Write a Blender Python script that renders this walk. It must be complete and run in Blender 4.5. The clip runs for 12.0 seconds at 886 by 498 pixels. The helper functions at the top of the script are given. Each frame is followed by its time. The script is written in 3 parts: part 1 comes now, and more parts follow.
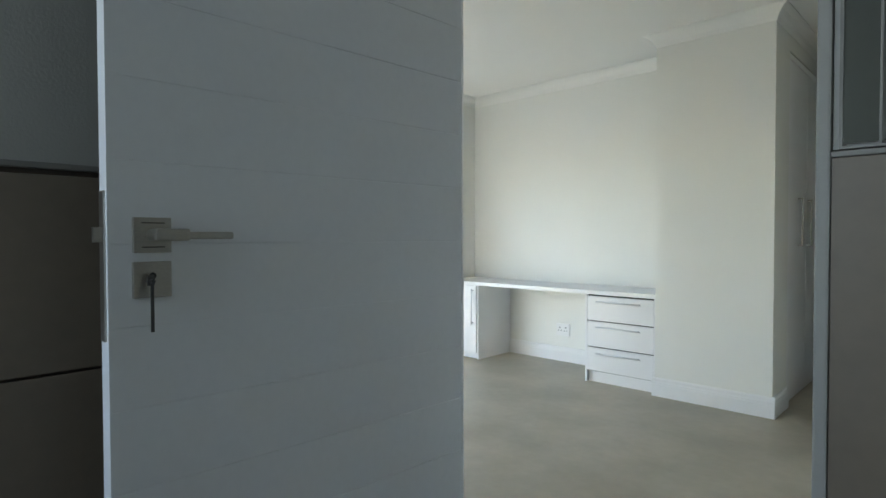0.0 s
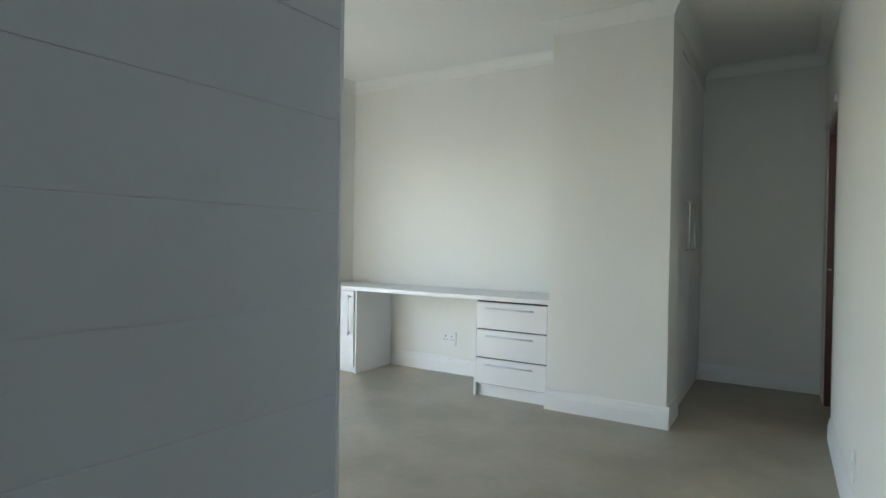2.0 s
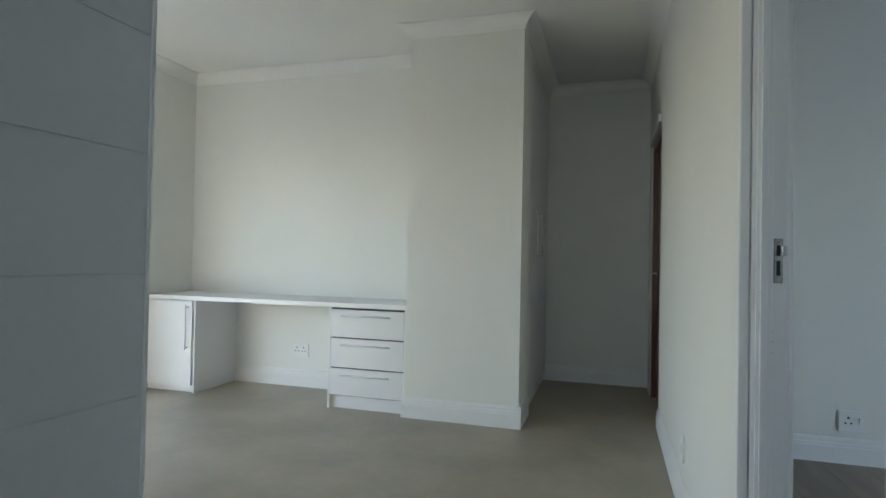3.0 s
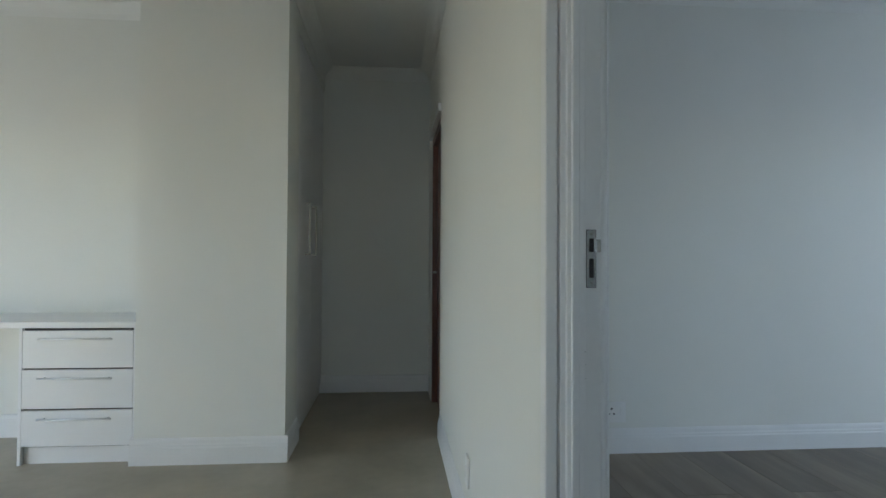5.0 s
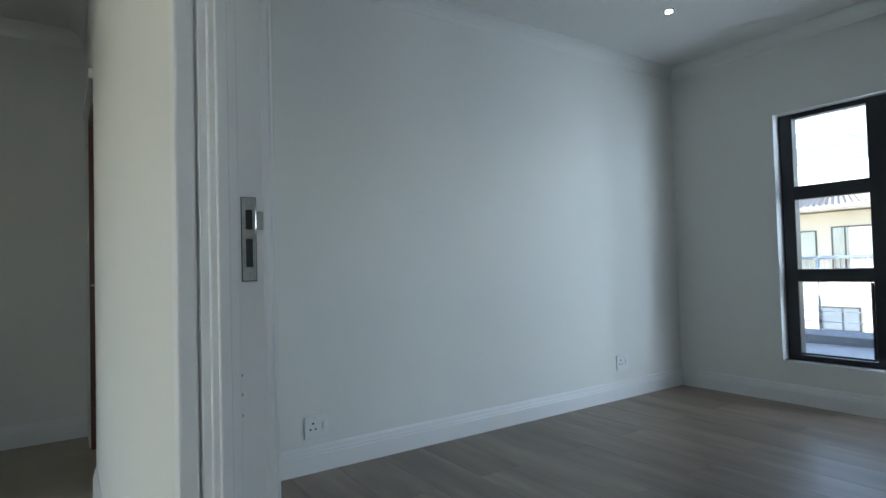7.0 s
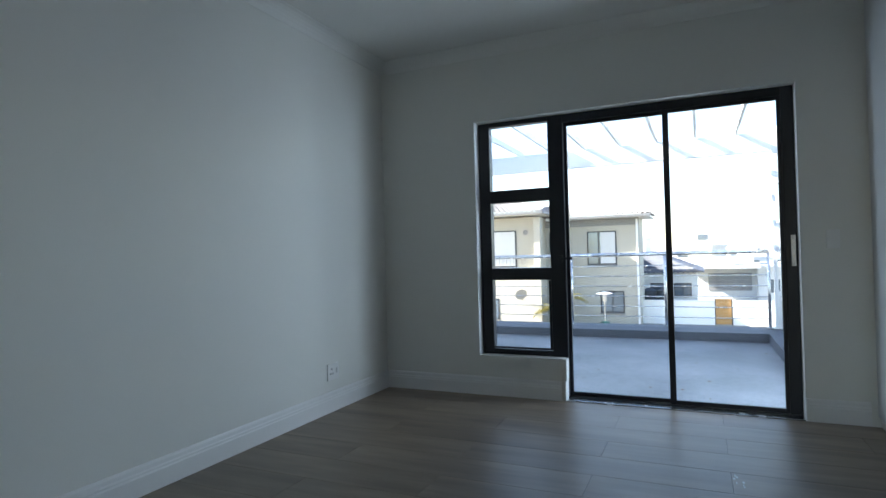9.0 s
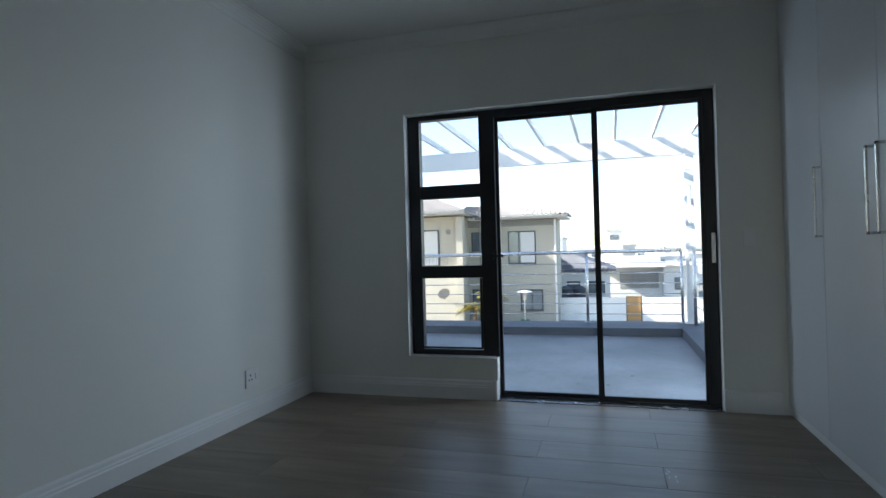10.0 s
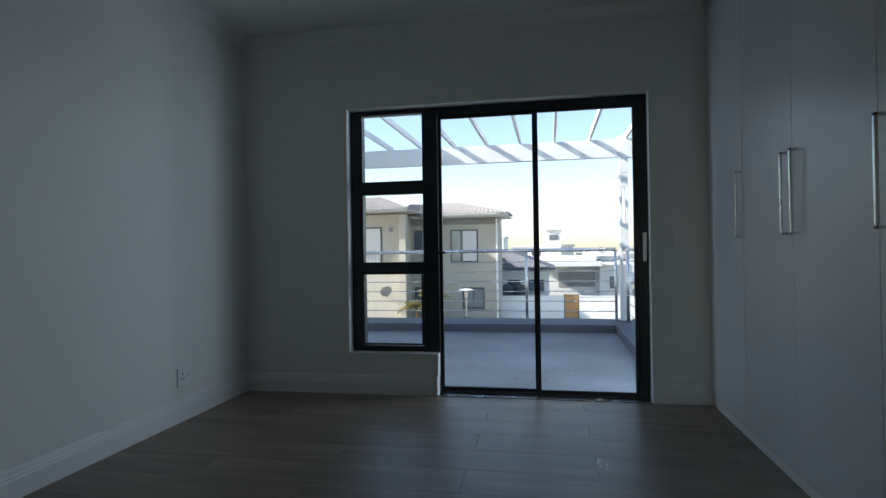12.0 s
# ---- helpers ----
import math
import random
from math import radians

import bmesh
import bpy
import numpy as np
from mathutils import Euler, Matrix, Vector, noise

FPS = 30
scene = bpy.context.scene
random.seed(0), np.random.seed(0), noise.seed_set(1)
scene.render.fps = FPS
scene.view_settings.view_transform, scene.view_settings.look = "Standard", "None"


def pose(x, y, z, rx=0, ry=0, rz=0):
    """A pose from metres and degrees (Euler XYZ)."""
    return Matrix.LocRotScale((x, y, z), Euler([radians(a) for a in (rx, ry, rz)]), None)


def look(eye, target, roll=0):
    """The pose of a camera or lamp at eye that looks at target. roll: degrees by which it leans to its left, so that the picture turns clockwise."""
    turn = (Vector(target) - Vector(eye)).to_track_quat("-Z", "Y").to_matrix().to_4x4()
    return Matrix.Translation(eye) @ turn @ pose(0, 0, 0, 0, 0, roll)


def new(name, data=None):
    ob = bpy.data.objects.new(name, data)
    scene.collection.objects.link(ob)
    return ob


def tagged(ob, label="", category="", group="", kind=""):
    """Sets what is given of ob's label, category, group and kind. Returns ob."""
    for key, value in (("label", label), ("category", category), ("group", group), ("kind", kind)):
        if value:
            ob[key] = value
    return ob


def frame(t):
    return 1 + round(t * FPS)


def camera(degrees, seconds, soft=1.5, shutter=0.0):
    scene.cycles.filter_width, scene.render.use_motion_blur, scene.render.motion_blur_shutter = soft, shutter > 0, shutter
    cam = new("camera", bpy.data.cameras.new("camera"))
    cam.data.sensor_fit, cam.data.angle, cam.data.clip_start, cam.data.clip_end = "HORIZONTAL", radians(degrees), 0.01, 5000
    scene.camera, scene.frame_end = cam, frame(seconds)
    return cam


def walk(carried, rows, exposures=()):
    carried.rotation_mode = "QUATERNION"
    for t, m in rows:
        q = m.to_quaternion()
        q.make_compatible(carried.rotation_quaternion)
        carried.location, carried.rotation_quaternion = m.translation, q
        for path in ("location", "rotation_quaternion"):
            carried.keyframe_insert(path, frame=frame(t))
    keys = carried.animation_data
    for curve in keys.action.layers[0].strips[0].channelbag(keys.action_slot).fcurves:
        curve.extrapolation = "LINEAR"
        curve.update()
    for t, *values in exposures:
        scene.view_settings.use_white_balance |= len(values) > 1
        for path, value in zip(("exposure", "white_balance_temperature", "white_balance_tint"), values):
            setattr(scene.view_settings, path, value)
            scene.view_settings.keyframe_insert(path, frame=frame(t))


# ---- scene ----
cam = camera(76.4, 12.0)
PATH = [
    (0, (0.304, 0.325, 1.208), (-1.078, 1.77, 1.163), -0.1),
    (0.5, (0.194, 0.419, 1.203), (-1.191, 1.862, 1.159), 0.0),
    (1, (0.085, 0.542, 1.205), (-1.287, 1.997, 1.16), 0.3),
    (1.5, (0.013, 0.646, 1.183), (-1.302, 2.151, 1.144), 0.6),
    (2, (-0.057, 0.729, 1.159), (-1.096, 2.438, 1.136), 0.9),
    (2.5, (-0.089, 0.783, 1.094), (-0.818, 2.645, 1.112), 1.2),
    (4.3, (-0.165, 1.159, 1.11), (-0.368, 3.149, 1.146), 0.7),
    (4.5, (-0.14, 1.237, 1.104), (-0.192, 3.236, 1.143), 0.7),
    (5, (-0.093, 1.347, 1.102), (0.08, 3.339, 1.141), 0.3),
    (5.5, (-0.026, 1.444, 1.094), (0.31, 3.415, 1.137), 0.2),
    (6, (0.0, 1.472, 1.085), (0.648, 3.363, 1.135), -0.2),
    (6.5, (0.013, 1.535, 1.072), (0.907, 3.322, 1.139), -1.2),
    (7, (0.068, 1.62, 1.066), (1.188, 3.276, 1.126), -1.6),
    (7.5, (0.165, 1.775, 1.087), (1.481, 3.28, 1.128), -1.1),
    (9.3, (0.392, 2.12, 1.07), (2.254, 2.85, 1.097), -1.6),
    (9.5, (0.429, 2.125, 1.067), (2.308, 2.81, 1.094), -1.6),
    (10, (0.464, 2.213, 1.06), (2.382, 2.781, 1.078), -1.5),
    (10.5, (0.463, 2.263, 1.027), (2.404, 2.747, 1.045), -1.3),
    (11, (0.448, 2.241, 1.038), (2.4, 2.679, 1.046), -1.2),
    (11.5, (0.453, 2.206, 1.051), (2.411, 2.615, 1.056), -1.1),
    (12, (0.453, 2.204, 1.048), (2.418, 2.575, 1.055), -0.9),
]
EXPOSURES = [(0, 3.05), (2.5, 2.75), (5, 2.5), (6, 2.62), (6.5, 2.75), (7.5, 2.7), (9.5, 1.82), (10.5, 1.35), (12, 1.1)]
walk(cam, [(t, look(eye, target, roll)) for t, eye, target, roll in PATH], EXPOSURES)
SKY, SUN = 0.15, 5.0
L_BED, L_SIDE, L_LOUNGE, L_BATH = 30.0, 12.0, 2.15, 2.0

# ---- world, sun and large lights ----
world = bpy.data.worlds.new("daylight")
scene.world = world
world.use_nodes = True
wn, wl = world.node_tree.nodes, world.node_tree.links
sky = wn.new("ShaderNodeTexSky")
sky.sky_type = "NISHITA"
sky.sun_disc = False
TO_SUN = Vector((-0.22, 0.8, 0.52)).normalized()
sky.sun_elevation = math.asin(TO_SUN.z)
sky.sun_rotation = math.atan2(TO_SUN.x, TO_SUN.y)
sky.air_density, sky.dust_density = 1.0, 0.8
wl.new(sky.outputs[0], wn["Background"].inputs[0])
wn["Background"].inputs[1].default_value = SKY

sun_data = bpy.data.lights.new("sun", "SUN")
sun_data.energy, sun_data.angle, sun_data.color = SUN, radians(0.5), (1.0, 0.94, 0.84)
sun = new("sun", sun_data)
sun.matrix_world = look((0, 0, 20), Vector((0, 0, 20)) - TO_SUN)


def area_fill(name, eye, target, sx, sy, power, colour):
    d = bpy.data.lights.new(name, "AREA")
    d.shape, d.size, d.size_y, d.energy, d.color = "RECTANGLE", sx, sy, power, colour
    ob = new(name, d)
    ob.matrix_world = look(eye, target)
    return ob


# added area lamps standing in for sky light at bedroom, lounge and bathroom openings
# the two bedroom lamps hang hidden outside, left and right of the opening
area_fill("sliding_door_daylight", (5.40, 0.58, 1.25), (2.6, 4.3, 1.15), 1.5, 2.0, L_BED, (0.64, 0.81, 1.0))
area_fill("balcony_daylight", (5.30, 4.85, 1.35), (2.6, 1.2, 1.2), 0.8, 2.0, L_SIDE, (0.62, 0.80, 1.0))
area_fill("lounge_daylight", (-4.05, 2.95, 1.1), (-3.0, 5.0, 1.35), 1.6, 1.95, L_LOUNGE, (0.68, 0.84, 1.0))
area_fill("bathroom_daylight", (-0.60, -1.27, 1.6), (-0.1, 3, 1.2), 0.36, 0.8, L_BATH, (0.72, 0.86, 1.0))


# ---- materials ----
def mat(name, colour, rough=0.5, metal=0.0, var=0.0, scale=6.0, fine=0.0, fscale=120.0, bump=0.0, coat=0.0, spread=0.0, stretch=(1, 1, 1), dark=None):
    """A surface with broad variation (var, scale), fine grain (fine, fscale), relief (bump) and a shift from piece to piece (spread)."""
    m = bpy.data.materials.new(name)
    m.use_nodes = True
    n, l = m.node_tree.nodes, m.node_tree.links
    b = n["Principled BSDF"]
    b.inputs["Roughness"].default_value, b.inputs["Metallic"].default_value = rough, metal
    b.inputs["Coat Weight"].default_value = coat
    tc = n.new("ShaderNodeTexCoord")
    mp = n.new("ShaderNodeMapping")
    mp.inputs["Scale"].default_value = stretch
    l.new(tc.outputs["Object"], mp.inputs["Vector"])
    big = n.new("ShaderNodeTexNoise")
    big.inputs["Scale"].default_value, big.inputs["Detail"].default_value = scale, 4
    small = n.new("ShaderNodeTexNoise")
    small.inputs["Scale"].default_value, small.inputs["Detail"].default_value = fscale, 3
    l.new(mp.outputs[0], big.inputs["Vector"])
    l.new(mp.outputs[0], small.inputs["Vector"])
    if spread:
        info = n.new("ShaderNodeObjectInfo")
        off = n.new("ShaderNodeVectorMath")
        off.operation = "MULTIPLY_ADD"
        off.inputs[1].default_value = (37, 53, 19)
        l.new(info.outputs["Random"], off.inputs[0])
        l.new(mp.outputs[0], off.inputs[2])
        l.new(off.outputs[0], big.inputs["Vector"])
        l.new(off.outputs[0], small.inputs["Vector"])
    mix = n.new("ShaderNodeMix")
    mix.data_type = "RGBA"
    lo = dark or tuple(c * (1 - var) for c in colour)
    mix.inputs[6].default_value, mix.inputs[7].default_value = (*lo, 1), (*colour, 1)
    ramp = n.new("ShaderNodeMapRange")
    ramp.inputs[1].default_value, ramp.inputs[2].default_value = 0.32, 0.68
    l.new(big.outputs[0], ramp.inputs[0])
    l.new(ramp.outputs[0], mix.inputs[0])
    hsv = n.new("ShaderNodeHueSaturation")
    l.new(mix.outputs[2], hsv.inputs["Color"])
    val = n.new("ShaderNodeMapRange")
    val.inputs[3].default_value, val.inputs[4].default_value = 1 - fine, 1 + fine
    val.inputs[1].default_value, val.inputs[2].default_value = 0.3, 0.7
    l.new(small.outputs[0], val.inputs[0])
    last = val.outputs[0]
    if spread:
        pv = n.new("ShaderNodeMapRange")
        pv.inputs[3].default_value, pv.inputs[4].default_value = 1 - spread, 1 + spread
        l.new(info.outputs["Random"], pv.inputs[0])
        mul = n.new("ShaderNodeMath")
        mul.operation = "MULTIPLY"
        l.new(last, mul.inputs[0])
        l.new(pv.outputs[0], mul.inputs[1])
        last = mul.outputs[0]
    l.new(last, hsv.inputs["Value"])
    l.new(hsv.outputs[0], b.inputs["Base Color"])
    rr = n.new("ShaderNodeMapRange")
    rr.inputs[3].default_value, rr.inputs[4].default_value = max(0, rough - 0.06), min(1, rough + 0.06)
    l.new(big.outputs[0], rr.inputs[0])
    l.new(rr.outputs[0], b.inputs["Roughness"])
    if bump:
        bp = n.new("ShaderNodeBump")
        bp.inputs["Strength"].default_value, bp.inputs["Distance"].default_value = bump, 0.002
        l.new(small.outputs[0], bp.inputs["Height"])
        l.new(bp.outputs[0], b.inputs["Normal"])
    return m


PAINT = mat("wall_paint", (0.78, 0.78, 0.74), 0.62, var=0.025, scale=1.7, fine=0.012, fscale=210, bump=0.25)
CEIL = mat("ceiling_paint", (0.80, 0.80, 0.77), 0.75, var=0.02, scale=1.1, fine=0.01, fscale=160, bump=0.15)
TRIM = mat("gloss_trim_paint", (0.79, 0.79, 0.785), 0.38, var=0.02, scale=3, fine=0.01, fscale=90, bump=0.05)
DOORP = mat("door_paint", (0.74, 0.76, 0.78), 0.34, var=0.025, scale=2.2, fine=0.012, fscale=60, bump=0.06)
MELAMINE = mat("white_melamine", (0.80, 0.80, 0.80), 0.32, var=0.015, scale=2.5, fine=0.008, fscale=150, bump=0.04)
CUPB = mat("grey_white_melamine", (0.66, 0.67, 0.69), 0.36, var=0.02, scale=2.0, fine=0.01, fscale=150, bump=0.05)
# near-black colour for the shade in the drawer gaps
GAP_SHADE = mat("gap_shade", (0.06, 0.06, 0.06), 0.8, var=0.1)
VINYL = mat("beige_floor", (0.45, 0.40, 0.305), 0.44, scale=1.9, fine=0.035, fscale=16, bump=0.03, dark=(0.33, 0.29, 0.215))
OAK = mat("grey_oak_laminate", (0.29, 0.23, 0.175), 0.42, scale=2.6, fine=0.06, fscale=13, bump=0.05, spread=0.08, stretch=(3.2, 0.4, 1), dark=(0.165, 0.13, 0.105))
UNDER = mat("plank_underlay", (0.10, 0.08, 0.065), 0.8, var=0.1)
DULL = mat("dull_aluminium_edging", (0.24, 0.235, 0.22), 0.6, 0.5, var=0.08, scale=14)
BLACK = mat("black_aluminium", (0.013, 0.015, 0.021), 0.42, var=0.1, scale=8, fine=0.05, fscale=300, bump=0.05)
STEEL = mat("stainless_steel", (0.62, 0.63, 0.64), 0.26, 1.0, var=0.08, scale=12, fine=0.05, fscale=200)
NICKEL = mat("brushed_nickel", (0.44, 0.42, 0.38), 0.34, 1.0, var=0.06, scale=20, fine=0.08, fscale=240, stretch=(1, 1, 8))
SATIN = mat("satin_silver_bar", (0.78, 0.79, 0.80), 0.42, 0.85, var=0.04, scale=20)
DARKMETAL = mat("dark_key_metal", (0.10, 0.10, 0.10), 0.4, 1.0, var=0.2, scale=30)
MAHOG = mat("mahogany", (0.17, 0.055, 0.03), 0.38, scale=4, fine=0.18, fscale=30, bump=0.1, stretch=(6, 6, 0.6), dark=(0.09, 0.03, 0.018))
TILE = mat("beige_wall_tile", (0.19, 0.155, 0.115), 0.5, var=0.12, scale=4, fine=0.04, fscale=40, bump=0.03, spread=0.03)
# bathroom paint with the room's dimness darkened into its colour
BATHP_DIM = mat("dimmed_bathroom_paint", (0.34, 0.34, 0.315), 0.6, var=0.04, scale=2, fine=0.01, fscale=200, bump=0.2)
PLASTIC = mat("white_plastic", (0.80, 0.80, 0.79), 0.3, var=0.01, scale=10)
SLOT = mat("dark_slot", (0.02, 0.02, 0.02), 0.7, var=0.1)
# screed colour carries part of the balcony's bluish shade
CONC = mat("shade_toned_screed", (0.21, 0.215, 0.23), 0.62, scale=1.4, fine=0.10, fscale=22, bump=0.35, dark=(0.135, 0.14, 0.15))
KERB = mat("grey_kerb_paint", (0.075, 0.082, 0.10), 0.65, var=0.12, scale=3, fine=0.06, fscale=80, bump=0.3)
WHITEW = mat("exterior_white_paint", (0.80, 0.80, 0.78), 0.6, var=0.05, scale=1.5, fine=0.02, fscale=70, bump=0.3)
PLASTER = mat("beige_house_plaster", (0.45, 0.425, 0.355), 0.8, var=0.1, scale=0.8, fine=0.04, fscale=30, bump=0.4)
FASCIA = mat("grey_fascia", (0.22, 0.22, 0.215), 0.5, var=0.1, scale=2)
ROOFT = mat("light_concrete_roof_tile", (0.22, 0.205, 0.20), 0.7, var=0.2, scale=2, fine=0.1, fscale=20, bump=0.3, spread=0.15)
BLUET = mat("slate_blue_roof_tile", (0.075, 0.09, 0.12), 0.6, var=0.15, scale=2, fine=0.1, fscale=20, bump=0.3, spread=0.15)
WOODG = mat("golden_timber", (0.45, 0.26, 0.09), 0.5, scale=3, fine=0.12, fscale=30, stretch=(1, 0.6, 8), dark=(0.34, 0.18, 0.06), spread=0.1)
GRASS = mat("dry_paving_and_ground", (0.27, 0.25, 0.21), 0.9, var=0.25, scale=0.3, fine=0.12, fscale=6, bump=0.3)
LEAF = mat("palm_leaf", (0.30, 0.26, 0.07), 0.45, var=0.35, scale=9, fine=0.1, fscale=40, spread=0.2)
TRUNK = mat("palm_trunk", (0.16, 0.11, 0.07), 0.9, var=0.3, scale=14, bump=0.4)
CURT = mat("pale_curtain", (0.62, 0.62, 0.60), 0.9, var=0.06, scale=6, fine=0.03, fscale=60)
ROOMD = mat("dim_interior", (0.07, 0.075, 0.085), 0.8, var=0.2, scale=2)
GREEN = mat("green_enamel", (0.03, 0.12, 0.09), 0.4, var=0.1, scale=12)
FARW = mat("far_white_plaster", (0.76, 0.75, 0.72), 0.8, var=0.06, scale=0.5, fine=0.03, fscale=12)
FARG = mat("far_grey_shutter", (0.30, 0.30, 0.30), 0.6, var=0.08, scale=2, fine=0.05, fscale=20)


def glass(name, tint=(0.97, 0.985, 1.0), rough=0.0):
    m = bpy.data.materials.new(name)
    m.use_nodes = True
    n, l = m.node_tree.nodes, m.node_tree.links
    n.remove(n["Principled BSDF"])
    tr = n.new("ShaderNodeBsdfTransparent")
    tr.inputs[0].default_value = (*tint, 1)
    gl = n.new("ShaderNodeBsdfGlossy")
    gl.inputs["Roughness"].default_value = rough
    fr = n.new("ShaderNodeFresnel")
    fr.inputs[0].default_value = 1.45
    mx = n.new("ShaderNodeMixShader")
    l.new(fr.outputs[0], mx.inputs[0])
    l.new(tr.outputs[0], mx.inputs[1])
    l.new(gl.outputs[0], mx.inputs[2])
    l.new(mx.outputs[0], n["Material Output"].inputs[0])
    return m


GLASS = glass("clear_glass")
HGLASS = mat("house_window_glass", (0.20, 0.25, 0.30), 0.08, 0.5, var=0.3, scale=0.8)
MIRROR = mat("mirror_silver", (0.62, 0.65, 0.64), 0.03, 1.0, var=0.01, scale=2)
LAMPM = bpy.data.materials.new("lamp_glow")
LAMPM.use_nodes = True
LAMPM.node_tree.nodes["Principled BSDF"].inputs["Emission Color"].default_value = (1, 0.95, 0.88, 1)
LAMPM.node_tree.nodes["Principled BSDF"].inputs["Emission Strength"].default_value = 9


# ---- mesh helpers ----
def add_box(bm, x0, x1, y0, y1, z0, z1, bevel=0.0):
    """One box, optionally with eased edges, added to bm."""
    r = bmesh.ops.create_cube(bm, size=1)
    for v in r["verts"]:
        v.co = Vector(((x0 + x1) / 2 + v.co.x * (x1 - x0), (y0 + y1) / 2 + v.co.y * (y1 - y0), (z0 + z1) / 2 + v.co.z * (z1 - z0)))
    if bevel:
        es = list({e for v in r["verts"] for e in v.link_edges})
        bmesh.ops.bevel(bm, geom=es, offset=bevel, segments=2, profile=0.6, affect="EDGES")
    return bm


def box(*a, bevel=0.0):
    return add_box(bmesh.new(), *a, bevel=bevel)


def boxes(*lots, bevel=0.0):
    bm = bmesh.new()
    for a in lots:
        add_box(bm, *a, bevel=bevel)
    return bm


def add_cyl(bm, p0, p1, r0, r1=None, seg=16):
    """A round bar from p0 to p1."""
    p0, p1 = Vector(p0), Vector(p1)
    d = p1 - p0
    m = Matrix.Translation((p0 + p1) / 2) @ d.to_track_quat("Z", "Y").to_matrix().to_4x4()
    bmesh.ops.create_cone(bm, cap_ends=True, segments=seg, radius1=r0, radius2=r0 if r1 is None else r1, depth=d.length, matrix=m)
    return bm


def cyl(*a, **k):
    return add_cyl(bmesh.new(), *a, **k)


def prism(points, lift):
    """A closed outline (3D points) pushed along the vector lift."""
    bm = bmesh.new()
    a = [bm.verts.new(p) for p in points]
    b = [bm.verts.new(Vector(p) + Vector(lift)) for p in points]
    k = len(a)
    bm.faces.new(a[::-1])
    bm.faces.new(b)
    for i in range(k):
        bm.faces.new((a[i], a[(i + 1) % k], b[(i + 1) % k], b[i]))
    bmesh.ops.recalc_face_normals(bm, faces=bm.faces)
    return bm


def moulding(p0, p1, out, profile, z=0.0, mitre=(0, 0)):
    """A strip from p0 to p1 (x, y) along a wall; profile is (distance out, height); mitre runs an end on (1) or back (-1) at 45 degrees."""
    o = Vector((*out, 0))
    pts = [Vector((*p0, z)) + o * d + Vector((0, 0, h)) for d, h in profile]
    bm = prism(pts, (p1[0] - p0[0], p1[1] - p0[1], 0))
    along = Vector((p1[0] - p0[0], p1[1] - p0[1], 0)).normalized()
    bm.verts.ensure_lookup_table()
    for k, (d, h) in enumerate(profile):
        bm.verts[k].co -= along * d * mitre[0]
        bm.verts[k + len(profile)].co += along * d * mitre[1]
    return bm


def finish(ob, bm, material, smooth=False):
    me = bpy.data.meshes.new(ob if isinstance(ob, str) else ob.name)
    bm.to_mesh(me)
    bm.free()
    me.materials.append(material)
    if smooth:
        for p in me.polygons:
            p.use_smooth = True
    return me


def solid(name, bm, material, label="", category="", kind="", group="", smooth=False):
    return tagged(new(name, finish(name, bm, material, smooth)), label, category, group, kind)


def part(name, bm, material, parent, label="", smooth=False):
    ob = new(name, finish(name, bm, material, smooth))
    ob.parent = parent
    return tagged(ob, label)


def thing(name, label, category, group="", kind="", at=(0, 0, 0)):
    ob = new(name)
    ob.empty_display_size = 0.05
    ob.location = at
    return tagged(ob, label, category, group, kind)


def structure(name, bm, material, label, category):
    return solid(name, bm, material, label, category, "structure")


SKIRT = [(0, 0), (0.018, 0), (0.018, 0.088), (0.015, 0.096), (0.015, 0.104), (0.011, 0.112), (0.009, 0.128), (0.004, 0.138), (0, 0.140)]
COVE = [(0, 0), (0, -0.088), (0.003, -0.088), (0.006, -0.080), (0.013, -0.060), (0.026, -0.040), (0.043, -0.023), (0.062, -0.010), (0.078, -0.004), (0.078, 0)]
H = 2.70

# ---- large structure: floors ----
structure("floor_bedroom_underlay", box(0.285, 4.62, 0.55, 4.505, -0.20, -0.012), UNDER, "dark underlay beneath the bedroom laminate", "floor")
structure("floor_lounge", box(-3.98, 0.285, 1.31, 6.2, -0.20, 0.0), VINYL, "pale beige stone-look floor of the lounge", "floor")
structure("floor_bathroom", box(-0.80, 0.46, -1.30, 1.31, -0.20, -0.002), TILE, "brown tiled bathroom floor", "floor")

# ---- walls ----
# window wall of the bedroom, with the stepped opening for window and sliding door
WX0, WX1 = 4.45, 4.70
structure("wall_window_side", boxes(
    (WX0, WX1, 3.68, 5.60, -0.2, 4.2), (WX0, WX1, 3.03, 3.68, -0.2, 0.30), (WX0, WX1, 1.53, 3.68, 2.115, 4.2), (WX0, WX1, -3.0, 1.53, -0.2, 4.2),
    (WX0 + 0.10, WX1, 1.53, 3.03, -0.2, -0.03)), PAINT, "white painted wall around the balcony window and sliding door", "wall")
structure("wall_socket_side", box(0.29, WX0, 4.505, 4.70, 0, H), PAINT, "long plain white bedroom wall with two sockets", "wall")
structure("wall_partition", boxes((0.20, 0.29, 2.351, 4.92, 0, H), (0.20, 0.29, 5.78, 6.1, 0, H), (0.20, 0.29, 4.92, 5.78, 2.05, H), (0.20, 0.29, 1.47, 2.351, 2.06, H), (0.20, 0.29, 1.31, 1.47, 0, H)),
          PAINT, "white partition wall between lounge and bedroom", "wall")
structure("wall_behind_wardrobe", box(0.58, WX0, 0.45, 0.57, 0, H), PAINT, "plain white wall behind the wardrobes", "wall")
